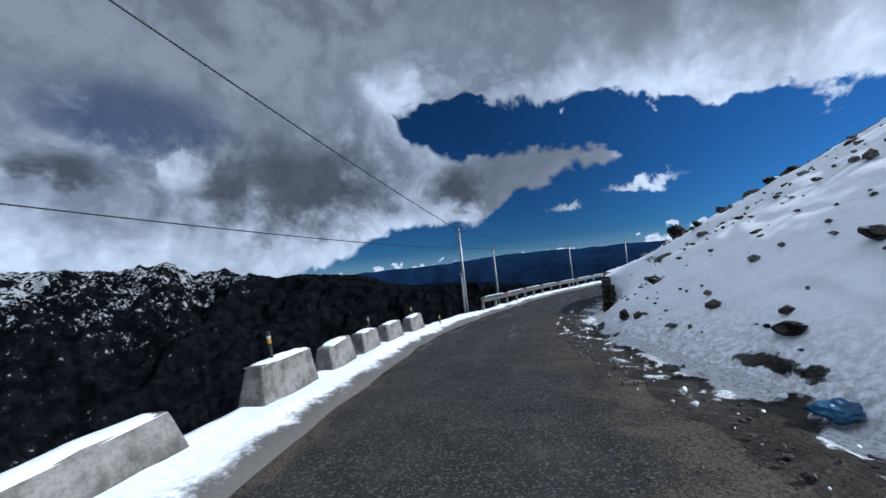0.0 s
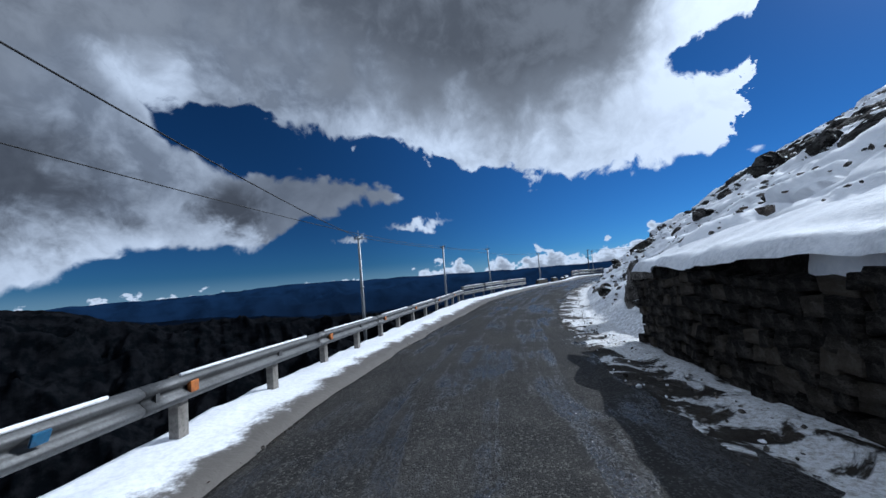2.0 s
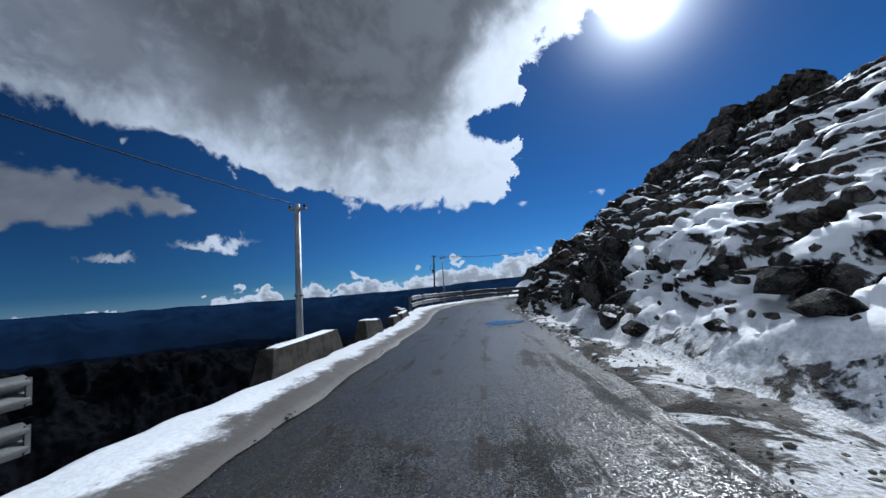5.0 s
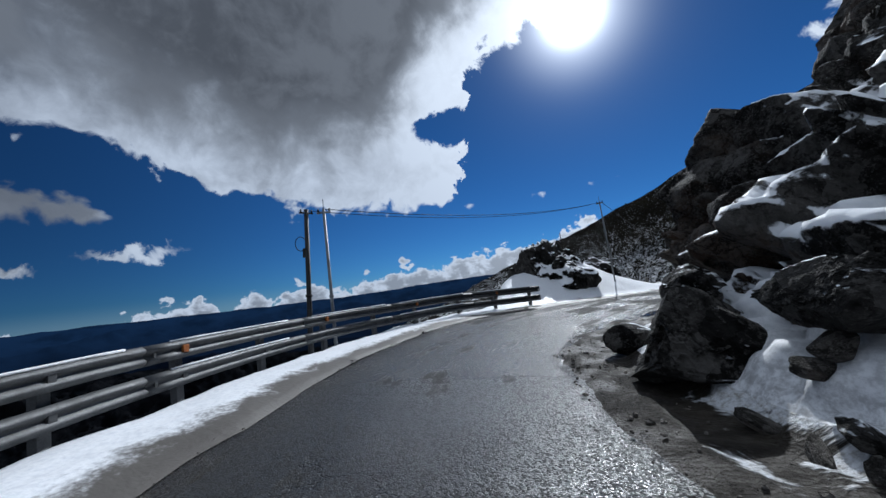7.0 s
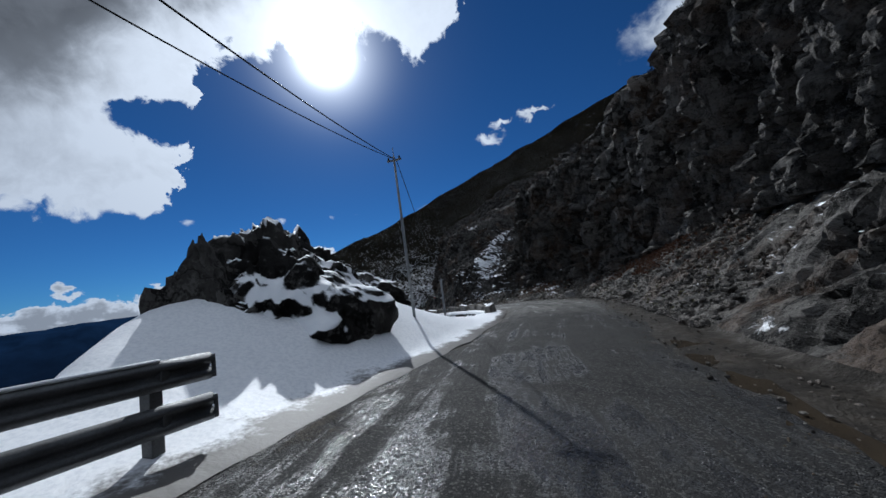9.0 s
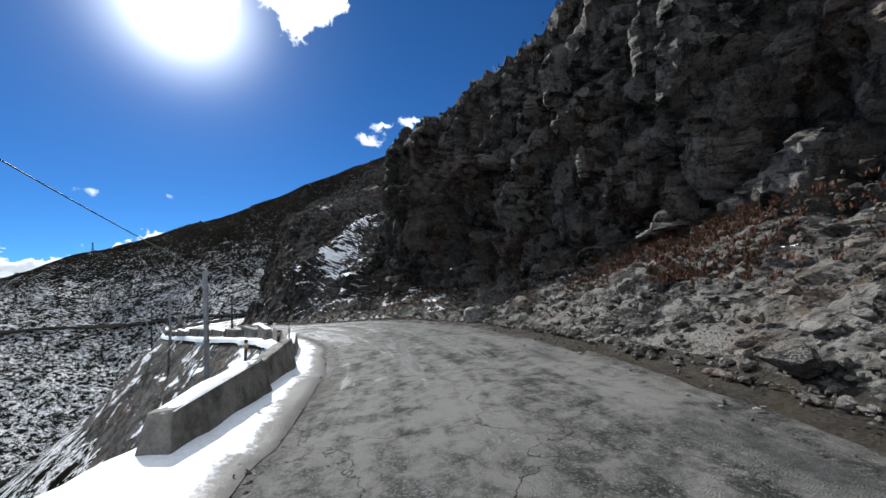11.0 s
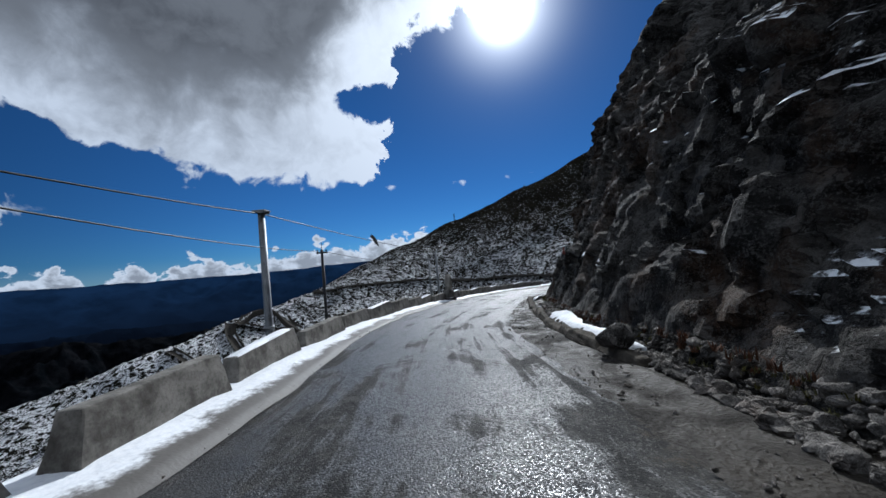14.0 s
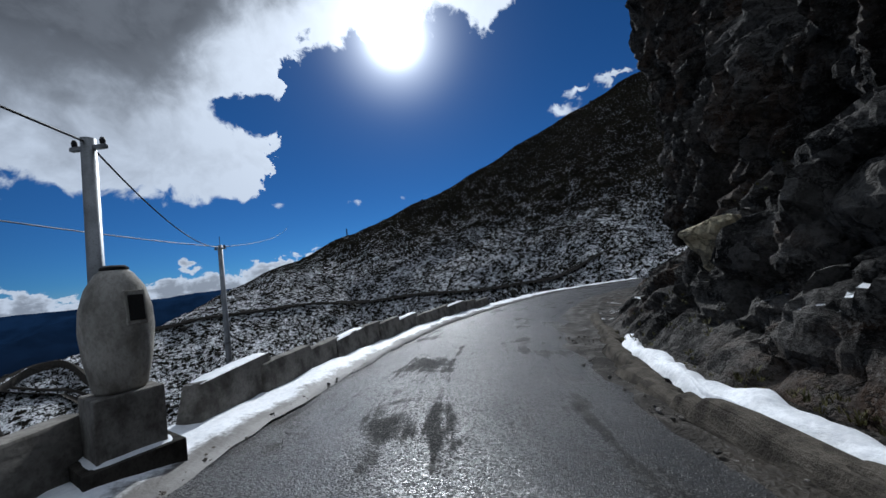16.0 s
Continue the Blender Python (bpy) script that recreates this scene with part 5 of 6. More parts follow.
cable(top_of("a", -0.6), (-6, 22.5, -7.5), 0.0, 0.008, "slack guy wire running down to the slope")

rag_p = Vector(top_of("m")).lerp(Vector(top_of("o")), 0.37)
bm = rock_bm(77, 3, 0.5, 1.6)
for v in bm.verts:
    pinch = 0.35 + 1.1 * abs(v.co.z + 0.12)
    v.co = Vector((v.co.x * 0.3 * pinch, v.co.y * 0.36 * pinch, v.co.z * 0.34)) * (1 + 0.5 * noise.noise(v.co * 4)) + Vector((0, 0.10 * v.co.z, 0))
ragged = new("tied_rag", bpy.data.meshes.new("tied_rag"))
bm.to_mesh(ragged.data)
bm.free()
ragged.data.materials.append(RAG)
ragged.location = rag_p + Vector((0, 0, -0.1))
tagged(ragged, "faded cloth rag tied to the overhead cable", "rag")


# ---- the incense burner on its plinth ----
def incense_burner(x, y, z):
    ob = empty("incense_burner", pose(x, y, z, 0, 0, 48), "whitewashed urn-shaped incense burner with a soot-black mouth on a stepped plinth", "incense burner")
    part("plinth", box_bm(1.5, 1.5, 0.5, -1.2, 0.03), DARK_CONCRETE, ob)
    part("plinth_snow", snow_cap_bm(1.4, 1.4, -0.7, 3, 0.06), SNOW, ob, "snow lying on the plinth", True)
    part("upper_step", box_bm(1.05, 1.05, 0.75, -0.75, 0.03), WALL_CONCRETE, ob)
    body = lathe_bm([(0.36, 0), (0.42, 0.05), (0.52, 0.4), (0.57, 0.75), (0.55, 1.0), (0.46, 1.25), (0.3, 1.42), (0.22, 1.47)], 40)
    for v in body.verts:
        v.co += 0.012 * noise.noise_vector(v.co * 3)
    part("urn_body", body, WHITEWASH, ob, "", True)
    part("mouth", lathe_bm([(0.215, 1.44), (0.23, 1.5), (0.17, 1.53), (0.15, 1.46)], 24), SOOT, ob, "soot-blackened top opening", True)
    frame_ = part("hatch_frame", box_bm(0.1, 0.36, 0.42, 0, 0.015), WHITEWASH, ob)
    frame_.matrix_basis = pose(-0.50, -0.16, 0.78, 0, 8, 17)
    hatch = part("fire_hatch", box_bm(0.1, 0.27, 0.31, 0, 0.01), SOOT, ob, "dark square fire hatch")
    hatch.matrix_basis = pose(-0.512, -0.163, 0.83, 0, 8, 17)
    ob.matrix_basis = ob.matrix_basis @ Matrix.Diagonal((0.54, 0.54, 0.86, 1))
    return ob


incense_burner(BURNER[0], BURNER[1], BURNER[2])

# ---- stone retaining wall ----
def stone_wall():
    """Dry stone wall under the snow slope; stones in ragged courses."""
    rng = random.Random(5)
    s = np.linspace(13.6, 27.6, 60)
    v = np.linspace(-0.3, 1.75, 8)
    S, V = np.meshgrid(s, v, indexing="ij")
    core = at_road(S, wall_l(S) - 0.16 - 0.05 * V, np.minimum(V, wall_top(S) - 0.12))
    wall = grid_object("retaining_wall", core, STONE, False, None, "dry stone retaining wall of dark irregular stones below the snow", category="wall")
    meshes = []
    for k in range(10):
        bm = box_bm(1, 1, 1, -0.5, 0.07 + 0.05 * rng.random(), 0.0)
        skew = [rng.uniform(-0.22, 0.22) for _ in range(4)]
        for v in bm.verts:
            v.co = Vector((v.co.x * (1 + skew[0] * v.co.z), v.co.y, v.co.z * (1 + skew[1] * v.co.x) + skew[2] * 0.3 * v.co.x)) + 0.07 * noise.noise_vector(v.co * 2.1 + Vector((k * 3.3, 0, 0)))
        me = bpy.data.meshes.new("stone")
        bm.to_mesh(me)
        bm.free()
        me.polygons.foreach_set("use_smooth", [False] * len(me.polygons))
        me.materials.append(STONE)
        meshes.append(me)
    h, n = -0.1, 0
    while h < wall_top(20):
        tall = rng.uniform(0.16, 0.29)
        s = 13.5 + rng.uniform(0, 0.3)
        while s < 27.7:
            wide = rng.uniform(0.17, 0.4)
            if h + tall * 0.5 < wall_top(s + wide * 0.385) and n < 520:
                p = at_road(s + wide * 0.385, wall_l(s) - 0.1 - 0.05 * h + rng.uniform(-0.05, 0.05), h + tall / 2 + 0.07 * math.sin(s * 1.7 + h * 2) + rng.uniform(-0.03, 0.03))
                ob = new("stone", meshes[rng.randrange(10)])
                ob.parent = wall
                ob.matrix_basis = pose(p[0], p[1], p[2], rng.uniform(-9, 9), rng.uniform(-12, 12), heading(s) + rng.uniform(-9, 9)) @ Matrix.Diagonal((wide * rng.uniform(0.9, 1.0), 0.36 + rng.uniform(0, 0.16), tall * rng.uniform(0.86, 1.0), 1))
                n += 1
            s += wide * 0.97 * 0.77
        h += tall * 0.94
    return wall


wall_l = keyed("13:-3.35 15.3:-3.25 18:-3.25 21:-3.5 25:-3.7 28:-3.85")
wall_top = keyed("13.2:0.6 14:1.1 15:1.45 16:1.65 19:1.85 21:1.95 28:1.95")
stone_wall()


def wall_snow():
    """Snow that rests on the top of the retaining wall and hangs over its edge in lobes."""
    a = np.arange(14.3, 28.0, 0.09)
    u = np.linspace(0, 1, 14)
    A, U = np.meshgrid(a, u, indexing="ij")
    lobe = 0.16 * fbm(np.stack([A * 1.6, 0 * A, 0 * A], -1), 4, 141)
    L = wall_l(A) + 0.14 + lobe - 1.5 * U
    h = wall_top(A) + 0.02 + np.interp(U, [0, 0.05, 0.12, 0.3, 1], [-0.16, 0.0, 0.07, 0.12, 0.55]) + (0.09 * fbm(np.stack([A * 1.4, U * 3, 0 * A], -1), 4, 142) + lobe * 0.4) * np.interp(U, [0, 0.3, 1], [1.2, 0.6, 0.1])
    L = L - 0.35 * np.clip((15.6 - A) / 1.2, 0, 1)
    h = h - 0.2 * np.clip((15.0 - A) / 0.8, 0, 1) ** 2
    return grid_object("wall_snow", at_road(A, L, h - 0.1), SNOW, False, {"grime": 0.1 + 0.3 * np.clip(1 - U * 5, 0, 1)}, "thick snow lying over the top of the stone wall", category="snow")


wall_snow()


# ---- boulders and rubble ----
ROCKS = []
for k in range(14):
    bm = rock_bm(300 + k, 3, 0.34, 0.8)
    me = bpy.data.meshes.new("boulder")
    bm.to_mesh(me)
    bm.free()
    me.polygons.foreach_set("use_smooth", [False] * len(me.polygons))
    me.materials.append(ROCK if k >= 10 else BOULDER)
    a = me.attributes.new("snow_cover", "FLOAT", "POINT")
    a.data.foreach_set("value", np.full(len(me.vertices), 0.24, np.float32))
    ROCKS.append(me)


def boulder(p, size, k, turn, label, group="", name="boulder"):
    ob = new(name, ROCKS[k % len(ROCKS)])
    ob.matrix_basis = pose(*p, *turn) @ Matrix.Diagonal((*size, 1))
    return tagged(ob, label, "rock", group)


def on_bank(s, v):
    out, up, ang = bank_profile(np.array(s), np.array(v))
    return at_road(s, right_edge(s) - out, up)


# single large ones
def slab_rock(p, size, turn, label, mat, seed):
    """A standing, squarish slab with broken edges."""
    bm = box_bm(1, 1, 1, -0.5, 0.09, 0.28)
    bmesh.ops.subdivide_edges(bm, edges=[e for e in bm.edges if e.calc_length() > 0.15], cuts=9, use_grid_fill=True)
    co = np.array([v.co[:] for v in bm.verts]) * np.array(size)
    n = np.stack([blocks(co / 0.9 + 5 * k, seed + 10 * k)[0] * 0.10 + blocks(co / 0.35 + 3 * k, seed + 20 + k)[0] * 0.035 + fbm(co / 0.6 + 9 * k, 4, seed + k, 0.55) * 0.12 for k in range(3)], -1)
    for v, q, d in zip(bm.verts, co, n):
        v.co = Vector(q + d)
    ob = new("boulder", bpy.data.meshes.new("boulder"))
    bm.to_mesh(ob.data)
    bm.free()
    ob.data.materials.append(mat)
    ob.matrix_basis = pose(*p, *turn)
    return tagged(ob, label, "rock")


slab_rock(at_road(30.75, -5.0, 0.4), (1.5, 1.15, 3.1), (4, 6, 35), "tall dark slab of rock standing beside the stone wall", BOULDER, 31)
boulder(at_road(19.8, -6.5, 2.75), (1.6, 1.2, 1.1), 2, (5, 0, 60), "grey-brown boulder in the snow above the stone wall")
boulder(at_road(38.2, -4.6, 0.3), (1.7, 1.2, 1.2), 3, (0, 12, 70), "dark boulder half buried in the snow bank")
for s, v, size, k, turn in ((34.9, 2.4, (1.0, 0.75, 0.6), 10, (8, 20, 40)), (9.6, 3.4, (0.5, 0.4, 0.4), 11, (0, 10, 20)), (8.4, 1.9, (0.75, 0.3, 0.55), 12, (10, 25, 60)), (13.4, 4.6, (1.0, 0.7, 0.6), 6, (0, 8, 100)), (15.0, 8.2, (0.8, 0.6, 0.45), 7, (0, 20, 30)),
                            (16.2, 9.6, (0.9, 0.7, 0.5), 8, (10, 0, 80)), (17.0, 10.8, (1.2, 0.8, 0.6), 10, (0, 10, 10)), (18.2, 11.8, (1.5, 1.0, 0.8), 11, (0, 0, 50)), (14.0, 6.4, (0.6, 0.5, 0.35), 9, (0, 0, 15)), (4.2, 2.3, (0.7, 0.5, 0.35), 13, (0, 0, 70)),
                            (52.5, 3.2, (1.0, 0.8, 0.7), 11, (0, 10, 70)), (48.0, 2.6, (0.9, 0.7, 0.6), 12, (0, 0, 20)), (43.5, 4.5, (1.4, 1.0, 0.8), 10, (10, 10, 10)), (40.5, 6.5, (1.6, 1.1, 0.8), 13, (0, 15, 120))):
    boulder(on_bank(s, v), size, k, turn, "dark angular boulder lying in the snow slope", "boulders in the snow slope")
slab_rock(at_road(101.9, -4.75, 0.2), (1.15, 0.6, 0.62), (0, 12, 12), "smooth pale grey boulder at the road's edge", PALE_BOULDER, 51)
boulder(at_road(94.6, -5.0, 0.35), (0.9, 0.8, 0.75), 5, (0, 0, 30), "tan boulder at the foot of the scree")
boulder(at_road(117.2, -3.2, 0.3), (0.8, 0.7, 0.75), 0, (0, 0, 30), "grey boulder in the gutter below the cliff")
boulder(on_bank(54.6, 1.7), (0.8, 0.7, 0.6), 12, (0, 0, 10), "dark stone at the foot of the snow slope")
boulder(on_bank(72.6, 1.5), (1.6, 1.2, 1.1), 13, (0, 0, 10), "dark boulder at the foot of the crag")
rng = random.Random(11)
for k in range(295):
    s = rng.uniform(26, 66) if k < 180 else rng.uniform(-4, 24) if k < 255 else rng.uniform(60, 71)
    v = verge_r(s) + 0.9 + rng.random() ** 1.3 * (11 if s > 26 else 14) if k < 255 else verge_r(s) * rng.uniform(1.0, 2.6)
    if 13 < s < 28.5 and v < 4.4:
        v += 4
    size = 0.14 + 0.55 * rng.random() ** 3 + (0.22 if s > 50 else 0)
    boulder(on_bank(s, v) + np.array((0, 0, -0.03)), (size * rng.uniform(0.9, 1.9), size * rng.uniform(0.7, 1.1), size * rng.uniform(0.5, 0.9)), 6 + rng.randrange(8), (rng.uniform(-25, 25), rng.uniform(-25, 25), rng.uniform(0, 360)),
            "dark rock poking out of the snow slope", "rocks in the snow slope", "rock")


def scatter(name, label, count, picker, mat, seed, subdiv=1, category="rubble"):
    """Uncountable small stones in one mesh."""
    rg = np.random.RandomState(seed)
    protos = []
    for k in range(6):
        bm = rock_bm(seed * 10 + k, subdiv, 0.3, 0.7)
        bm.verts.ensure_lookup_table()
        protos.append((np.array([v.co[:] for v in bm.verts]) * np.array((1.0, 0.8 + 0.06 * k, 0.75 + 0.08 * k)), np.array([[v.index for v in f.verts] for f in bm.faces])))
        bm.free()
    vs, fs, base = [], [], 0
    for _ in range(count):
        p, size = picker(rg)
        v, f = protos[rg.randint(6)]
        a = rg.uniform(0, 6.28)
        c, d = math.cos(a), math.sin(a)
        w = v * size * rg.uniform(0.6, 1.3, 3)
        w = np.stack([w[:, 0] * c - w[:, 1] * d, w[:, 0] * d + w[:, 1] * c, w[:, 2]], 1) + p
        vs.append(w)
        fs.append(f + base)
        base += len(v)
    ob = mesh_object(name, np.concatenate(vs), np.concatenate(fs).tolist(), mat, None, False)
    return tagged(ob, label, category, kind="stuff")


def pick_scree(rg):
    s = rg.uniform(86, 128)
    v = verge_r(s) - 0.5 + rg.rand() ** 1.4 * (long_1(s) + 1.0 if slope_1(s) < 50 else 0.9)
    return on_bank(s, v) + np.array((0, 0, 0.02)), 0.045 + 0.30 * rg.rand() ** 4


def pick_gutter(rg):
    s = rg.uniform(-4, 140)
    return at_road(s, right_edge(s) - rg.uniform(-0.15, 1.0), 0.0), 0.03 + 0.09 * rg.rand() ** 3


def pick_left(rg):
    s = rg.uniform(90, 142) if rg.rand() < 0.6 else rg.uniform(14, 80)
    return at_road(s, left_edge(s) + rg.uniform(-0.25, 0.7), 0.02), 0.02 + 0.08 * rg.rand() ** 3


scatter("scree", "loose grey broken stones at the foot of the cliff", 12000, pick_scree, BOULDER, 21, 2)


def pick_slope(rg):
    s = rg.uniform(-5, 68)
    v = verge_r(s) + 0.7 + rg.rand() * 20
    if 13 < s < 28.5 and v < 4.4:
        v += 4
    return on_bank(s, v) + np.array((0, 0, -0.02)), 0.08 + 0.3 * rg.rand() ** 3 + (0.12 if s > 45 else 0)


def pick_clods(rg):
    s = rg.uniform(-2, 13) if rg.rand() < 0.4 else rg.uniform(13, 66)
    side = right_edge(s) - rg.uniform(-0.1, 1.3) if rg.rand() < 0.6 else left_edge(s) + rg.uniform(0.1, 1.0)
    return at_road(s, side, 0.02), 0.03 + 0.13 * rg.rand() ** 4


def pick_road_dirt(rg):
    s = rg.uniform(-3, 13) if rg.rand() < 0.75 else rg.uniform(76, 108)
    near = right_edge(s) + abs(rg.randn()) * 0.9
    return at_road(s, min(near, 1.6), -0.005), 0.012 + 0.035 * rg.rand() ** 3


scatter("small_rocks", "small angular rocks showing through the snow slope", 2400, pick_slope, BOULDER, 24)
scatter("snow_clods", "lumps of dirty old snow on the verges", 420, pick_clods, VERGE, 25, 2, "snow")
scatter("road_dirt", "clods of dirt scattered on the asphalt", 2600, pick_road_dirt, DIRT, 26)
scatter("gravel", "small stones and clods along the muddy verge", 3200, pick_gutter, BOULDER, 22)
scatter("roadside_pebbles", "pebbles in the dirty snow beside the asphalt", 1800, pick_left, BOULDER, 23)


# ---- the rock knoll beyond the outer bend ----
def knoll(name, p, size, seed, label, turn=0, fine=6, snow=0.6, taper=0.0):
    bm = rock_bm(seed, fine, 0.32, 0.95)
    co = np.array([v.co[:] for v in bm.verts])
    q = co * np.array(size)
    n = blocks(q / 1.5 + 0.2 * seed, seed)[0] * 0.085 + blocks(q / 0.6, seed + 3)[0] * 0.05 + fbm(q / 0.8, 4, seed, 0.55, True) * 0.05
    for v, a in zip(bm.verts, n * (1.9 if fine < 6 else 1.0)):
        v.co = v.co * (1 + a)
        k = 1 - taper * max(0.0, v.co.z + 0.15)
        v.co.x, v.co.y = v.co.x * k, v.co.y * k
    me = bpy.data.meshes.new(name)
    bm.to_mesh(me)
    bm.free()
    me.polygons.foreach_set("use_smooth", [fine > 5] * len(me.polygons))
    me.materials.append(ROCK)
    a = me.attributes.new("snow_cover", "FLOAT", "POINT")
    a.data.foreach_set("value", np.full(len(me.vertices), snow, np.float32))
    ob = new(name, me)
    ob.matrix_basis = pose(*p, 0, 0, turn) @ Matrix.Diagonal((*size, 1))
    return tagged(ob, label, "rock")


knoll("rock_knoll", KNOLL_A, (8.2, 6.6, 6.6), 401, "dark rock knoll capped with snow beyond the guard rail", 20, 6, 0.42, 0.7)
knoll("rock_knoll", KNOLL_B, (5.0, 3.6, 3.8), 402, "low dark rock with snow on its ledges beside the knoll", 60, 6, 0.42, 0.4)
knoll("rock_knoll", KNOLL_C, (3.0, 2.6, 4.2), 407, "pointed dark rock slab beside the snowy knoll", 70, 5, 0.2, 1.0)
knoll("rock_knoll", (79.6, 63.6, -2.4), (3.6, 2.6, 2.6), 408, "low dark rock shelf below the snowy knoll", 30, 5, 0.25, 0.2)
for s, v, size, seed, turn in ((57.6, 2.6, (2.4, 1.7, 2.6), 411, 20), (58.9, 3.9, (2.2, 1.9, 2.8), 412, 80), (60.4, 2.5, (1.6, 1.3, 1.4), 413, 30), (56.0, 1.9, (1.1, 0.9, 1.0), 414, 10),
                               (63.2, 2.4, (2.0, 1.4, 1.5), 415, 50), (65.0, 2.2, (1.7, 1.3, 1.6), 416, 0), (69.8, 1.7, (2.4, 1.9, 1.9), 417, 40), (68.3, 2.6, (1.5, 1.2, 1.1), 418, 70), (71.0, 2.8, (1.3, 1.1, 1.1), 419, 15), (20.5, 6.8, (2.4, 1.9, 1.7), 420, 30), (24.0, 9.5, (2.2, 1.8, 1.6), 421, 60), (27.5, 10.5, (2.6, 2.0, 1.8), 422, 10),
                               (30.5, 12.0, (2.8, 2.0, 1.8), 423, 80), (33.5, 12.5, (2.4, 2.0, 1.6), 424, 45), (37.0, 12.8, (2.6, 2.0, 1.8), 425, 20), (35.0, 8.0, (1.6, 1.2, 1.1), 426, 75)):
    knoll("crag", on_bank(s, v), [0.82 * q for q in size], seed, "dark angular crag with snow on its ledges", turn, 5, 0.3)


# ---- roads on the slopes below and across the bowl ----
def hillside_road(name, points, width, label, wall=0.8, drop=2.0):
    pts = curve_through(points, 10)
    xy = pts[:, :2]
    z = terrain(xy[:, 0], xy[:, 1])[0]
    for _ in range(12):
        z[1:-1] = 0.25 * z[:-2] + 0.5 * z[1:-1] + 0.25 * z[2:]
    t = np.gradient(xy, axis=0)
    t /= np.linalg.norm(t, axis=1, keepdims=True)
    n = np.stack([-t[:, 1], t[:, 0]], 1)
    rows = []
    for o, dz in ((-width * 0.5 - 1, 1.0), (-width * 0.5, 0.2), (width * 0.5, 0.2), (width * 0.5, 0.2 + wall), (width * 0.5 + 0.5, 0.2 + wall), (width * 0.5 + 1.2, -drop)):
        rows.append(np.column_stack([xy + n * o, z + dz]))
    return grid_object(name, np.stack(rows, 1), DARK_CONCRETE, True, None, label, category="road")


hillside_road("far_road", [(274, -38), (279, -24), (285, -10), (296, 13), (317, 39), (330, 73), (318, 102), (307, 123), (301, 133), (297, 142)], 2.0, "distant road with a stone parapet cut across the snowy hillside", 0.45, 0.5)
hillside_road("switchback_road", [(252, 116), (264, 128), (271, 140), (277, 152), (270, 159), (263, 158), (264, 150), (265, 142), (259, 133), (253, 136)], 2.6, "switchback road with dark retaining walls winding down the snowy spur", 1.1)
hillside_road("switchback_road_1", [(262, 163), (256, 158), (248, 147), (243, 138), (236, 134)], 2.6, "lower bend of the switchback road on the snowy spur", 1.1)
hillside_road("switchback_road_2", [(243, 175), (241, 167), (239, 160), (240, 151), (240, 143), (235, 138)], 2.6, "lowest bend of the switchback road on the snowy spur", 1.1)


# ---- water, kerb and snow along the foot of the cliff ----
def flat_pool(name, outline, label, lift=0.012):
    """A still sheet of water: outline in metres along and across the road."""
    pts = curve_through(list(outline) + [outline[0]], 6)[:-1]
    mid = pts.mean(0)
    rings = [mid + (pts - mid) * k * (1 + 0.05 * np.sin(np.arange(len(pts)) * 1.9)[:, None] * (k == 1)) for k in (0.25, 0.6, 1.0)]
    verts, faces = [], []
    for r in rings:
        for q in r:
            w = at_road(q[0], q[1], 0)
            verts.append((w[0], w[1], float(w[2]) + lift))
    m = len(pts)
    faces.append(list(range(m)))
    for k in range(2):
        for i in range(m):
            faces.append([k * m + i, (k + 1) * m + i, (k + 1) * m + (i + 1) % m, k * m + (i + 1) % m])
    ob = mesh_object(name, verts, faces, WATER)
    return tagged(ob, label, "puddle", kind="structure")


flat_pool("puddle", [(59.75, -0.55), (59.95, -1.1), (59.85, -1.65), (59.6, -2.05), (59.2, -1.95), (58.9, -1.4), (58.6, -0.9), (59.1, -0.45)], "shallow brown muddy puddle in a hollow of the road", 0.002)
flat_pool("puddle_1", [(86, -3.75), (85, -4.1), (83, -3.75), (81.5, -3.25), (80, -3.0), (78.8, -2.8), (79, -2.55), (81, -2.65), (83, -3.05), (85, -3.5)], "brown water standing in the gutter below the cliff", -0.032)
flat_pool("puddle_2", [(106.4, -2.9), (105.6, -3.35), (104.6, -3.8), (103, -4.1), (101, -4.2), (101, -3.85), (103, -3.45), (105, -3.0)], "brown water standing in the gutter below the cliff", -0.032)

kerb_l = keyed("110:-3.1 118.5:-3.15 120.5:-3.25 123:-3.2 126:-2.9 132:-2.65 134:-2.7 136.2:-3.05 140:-3.7 150:-3.9")


def old_kerb(s, size, k):
    p = at_road(s, kerb_l(s) - 0.14, -0.08)
    ob = new("kerb_stone", bpy.data.meshes.new("kerb_stone"))
    bm = box_bm(size + 0.05, 0.42 + 0.08 * math.sin(k * 2.2), 0.22 + 0.06 * math.sin(k * 1.4), 0, 0.05, 0.5)
    bmesh.ops.subdivide_edges(bm, edges=[e for e in bm.edges if e.calc_length() > 0.2], cuts=3, use_grid_fill=True)
    for v in bm.verts:
        v.co += 0.045 * noise.noise_vector(v.co * 3 + Vector((k * 3.7, 0, 0))) + 0.02 * noise.noise_vector(v.co * 9 + Vector((k * 1.7, 0, 0)))
    bm.to_mesh(ob.data)
    bm.free()
    ob.data.materials.append(KERB_CONCRETE)
    ob.matrix_basis = pose(p[0], p[1], p[2], 2 * math.sin(k * 3.1), 1.5 * math.sin(k * 1.9), heading(s) + 2 * math.sin(k * 2.7))
    return tagged(ob, "low broken mud-stained concrete kerb stone at the foot of the cliff", "kerb", "kerb stones below the cliff")


s, k = 116.6, 0
while s < 146:
    size = 1.5 + 0.5 * math.sin(k * 2.6)
    old_kerb(s + size / 2 * UNIT, size, k)
    s += (size + 0.06) * UNIT
    k += 1


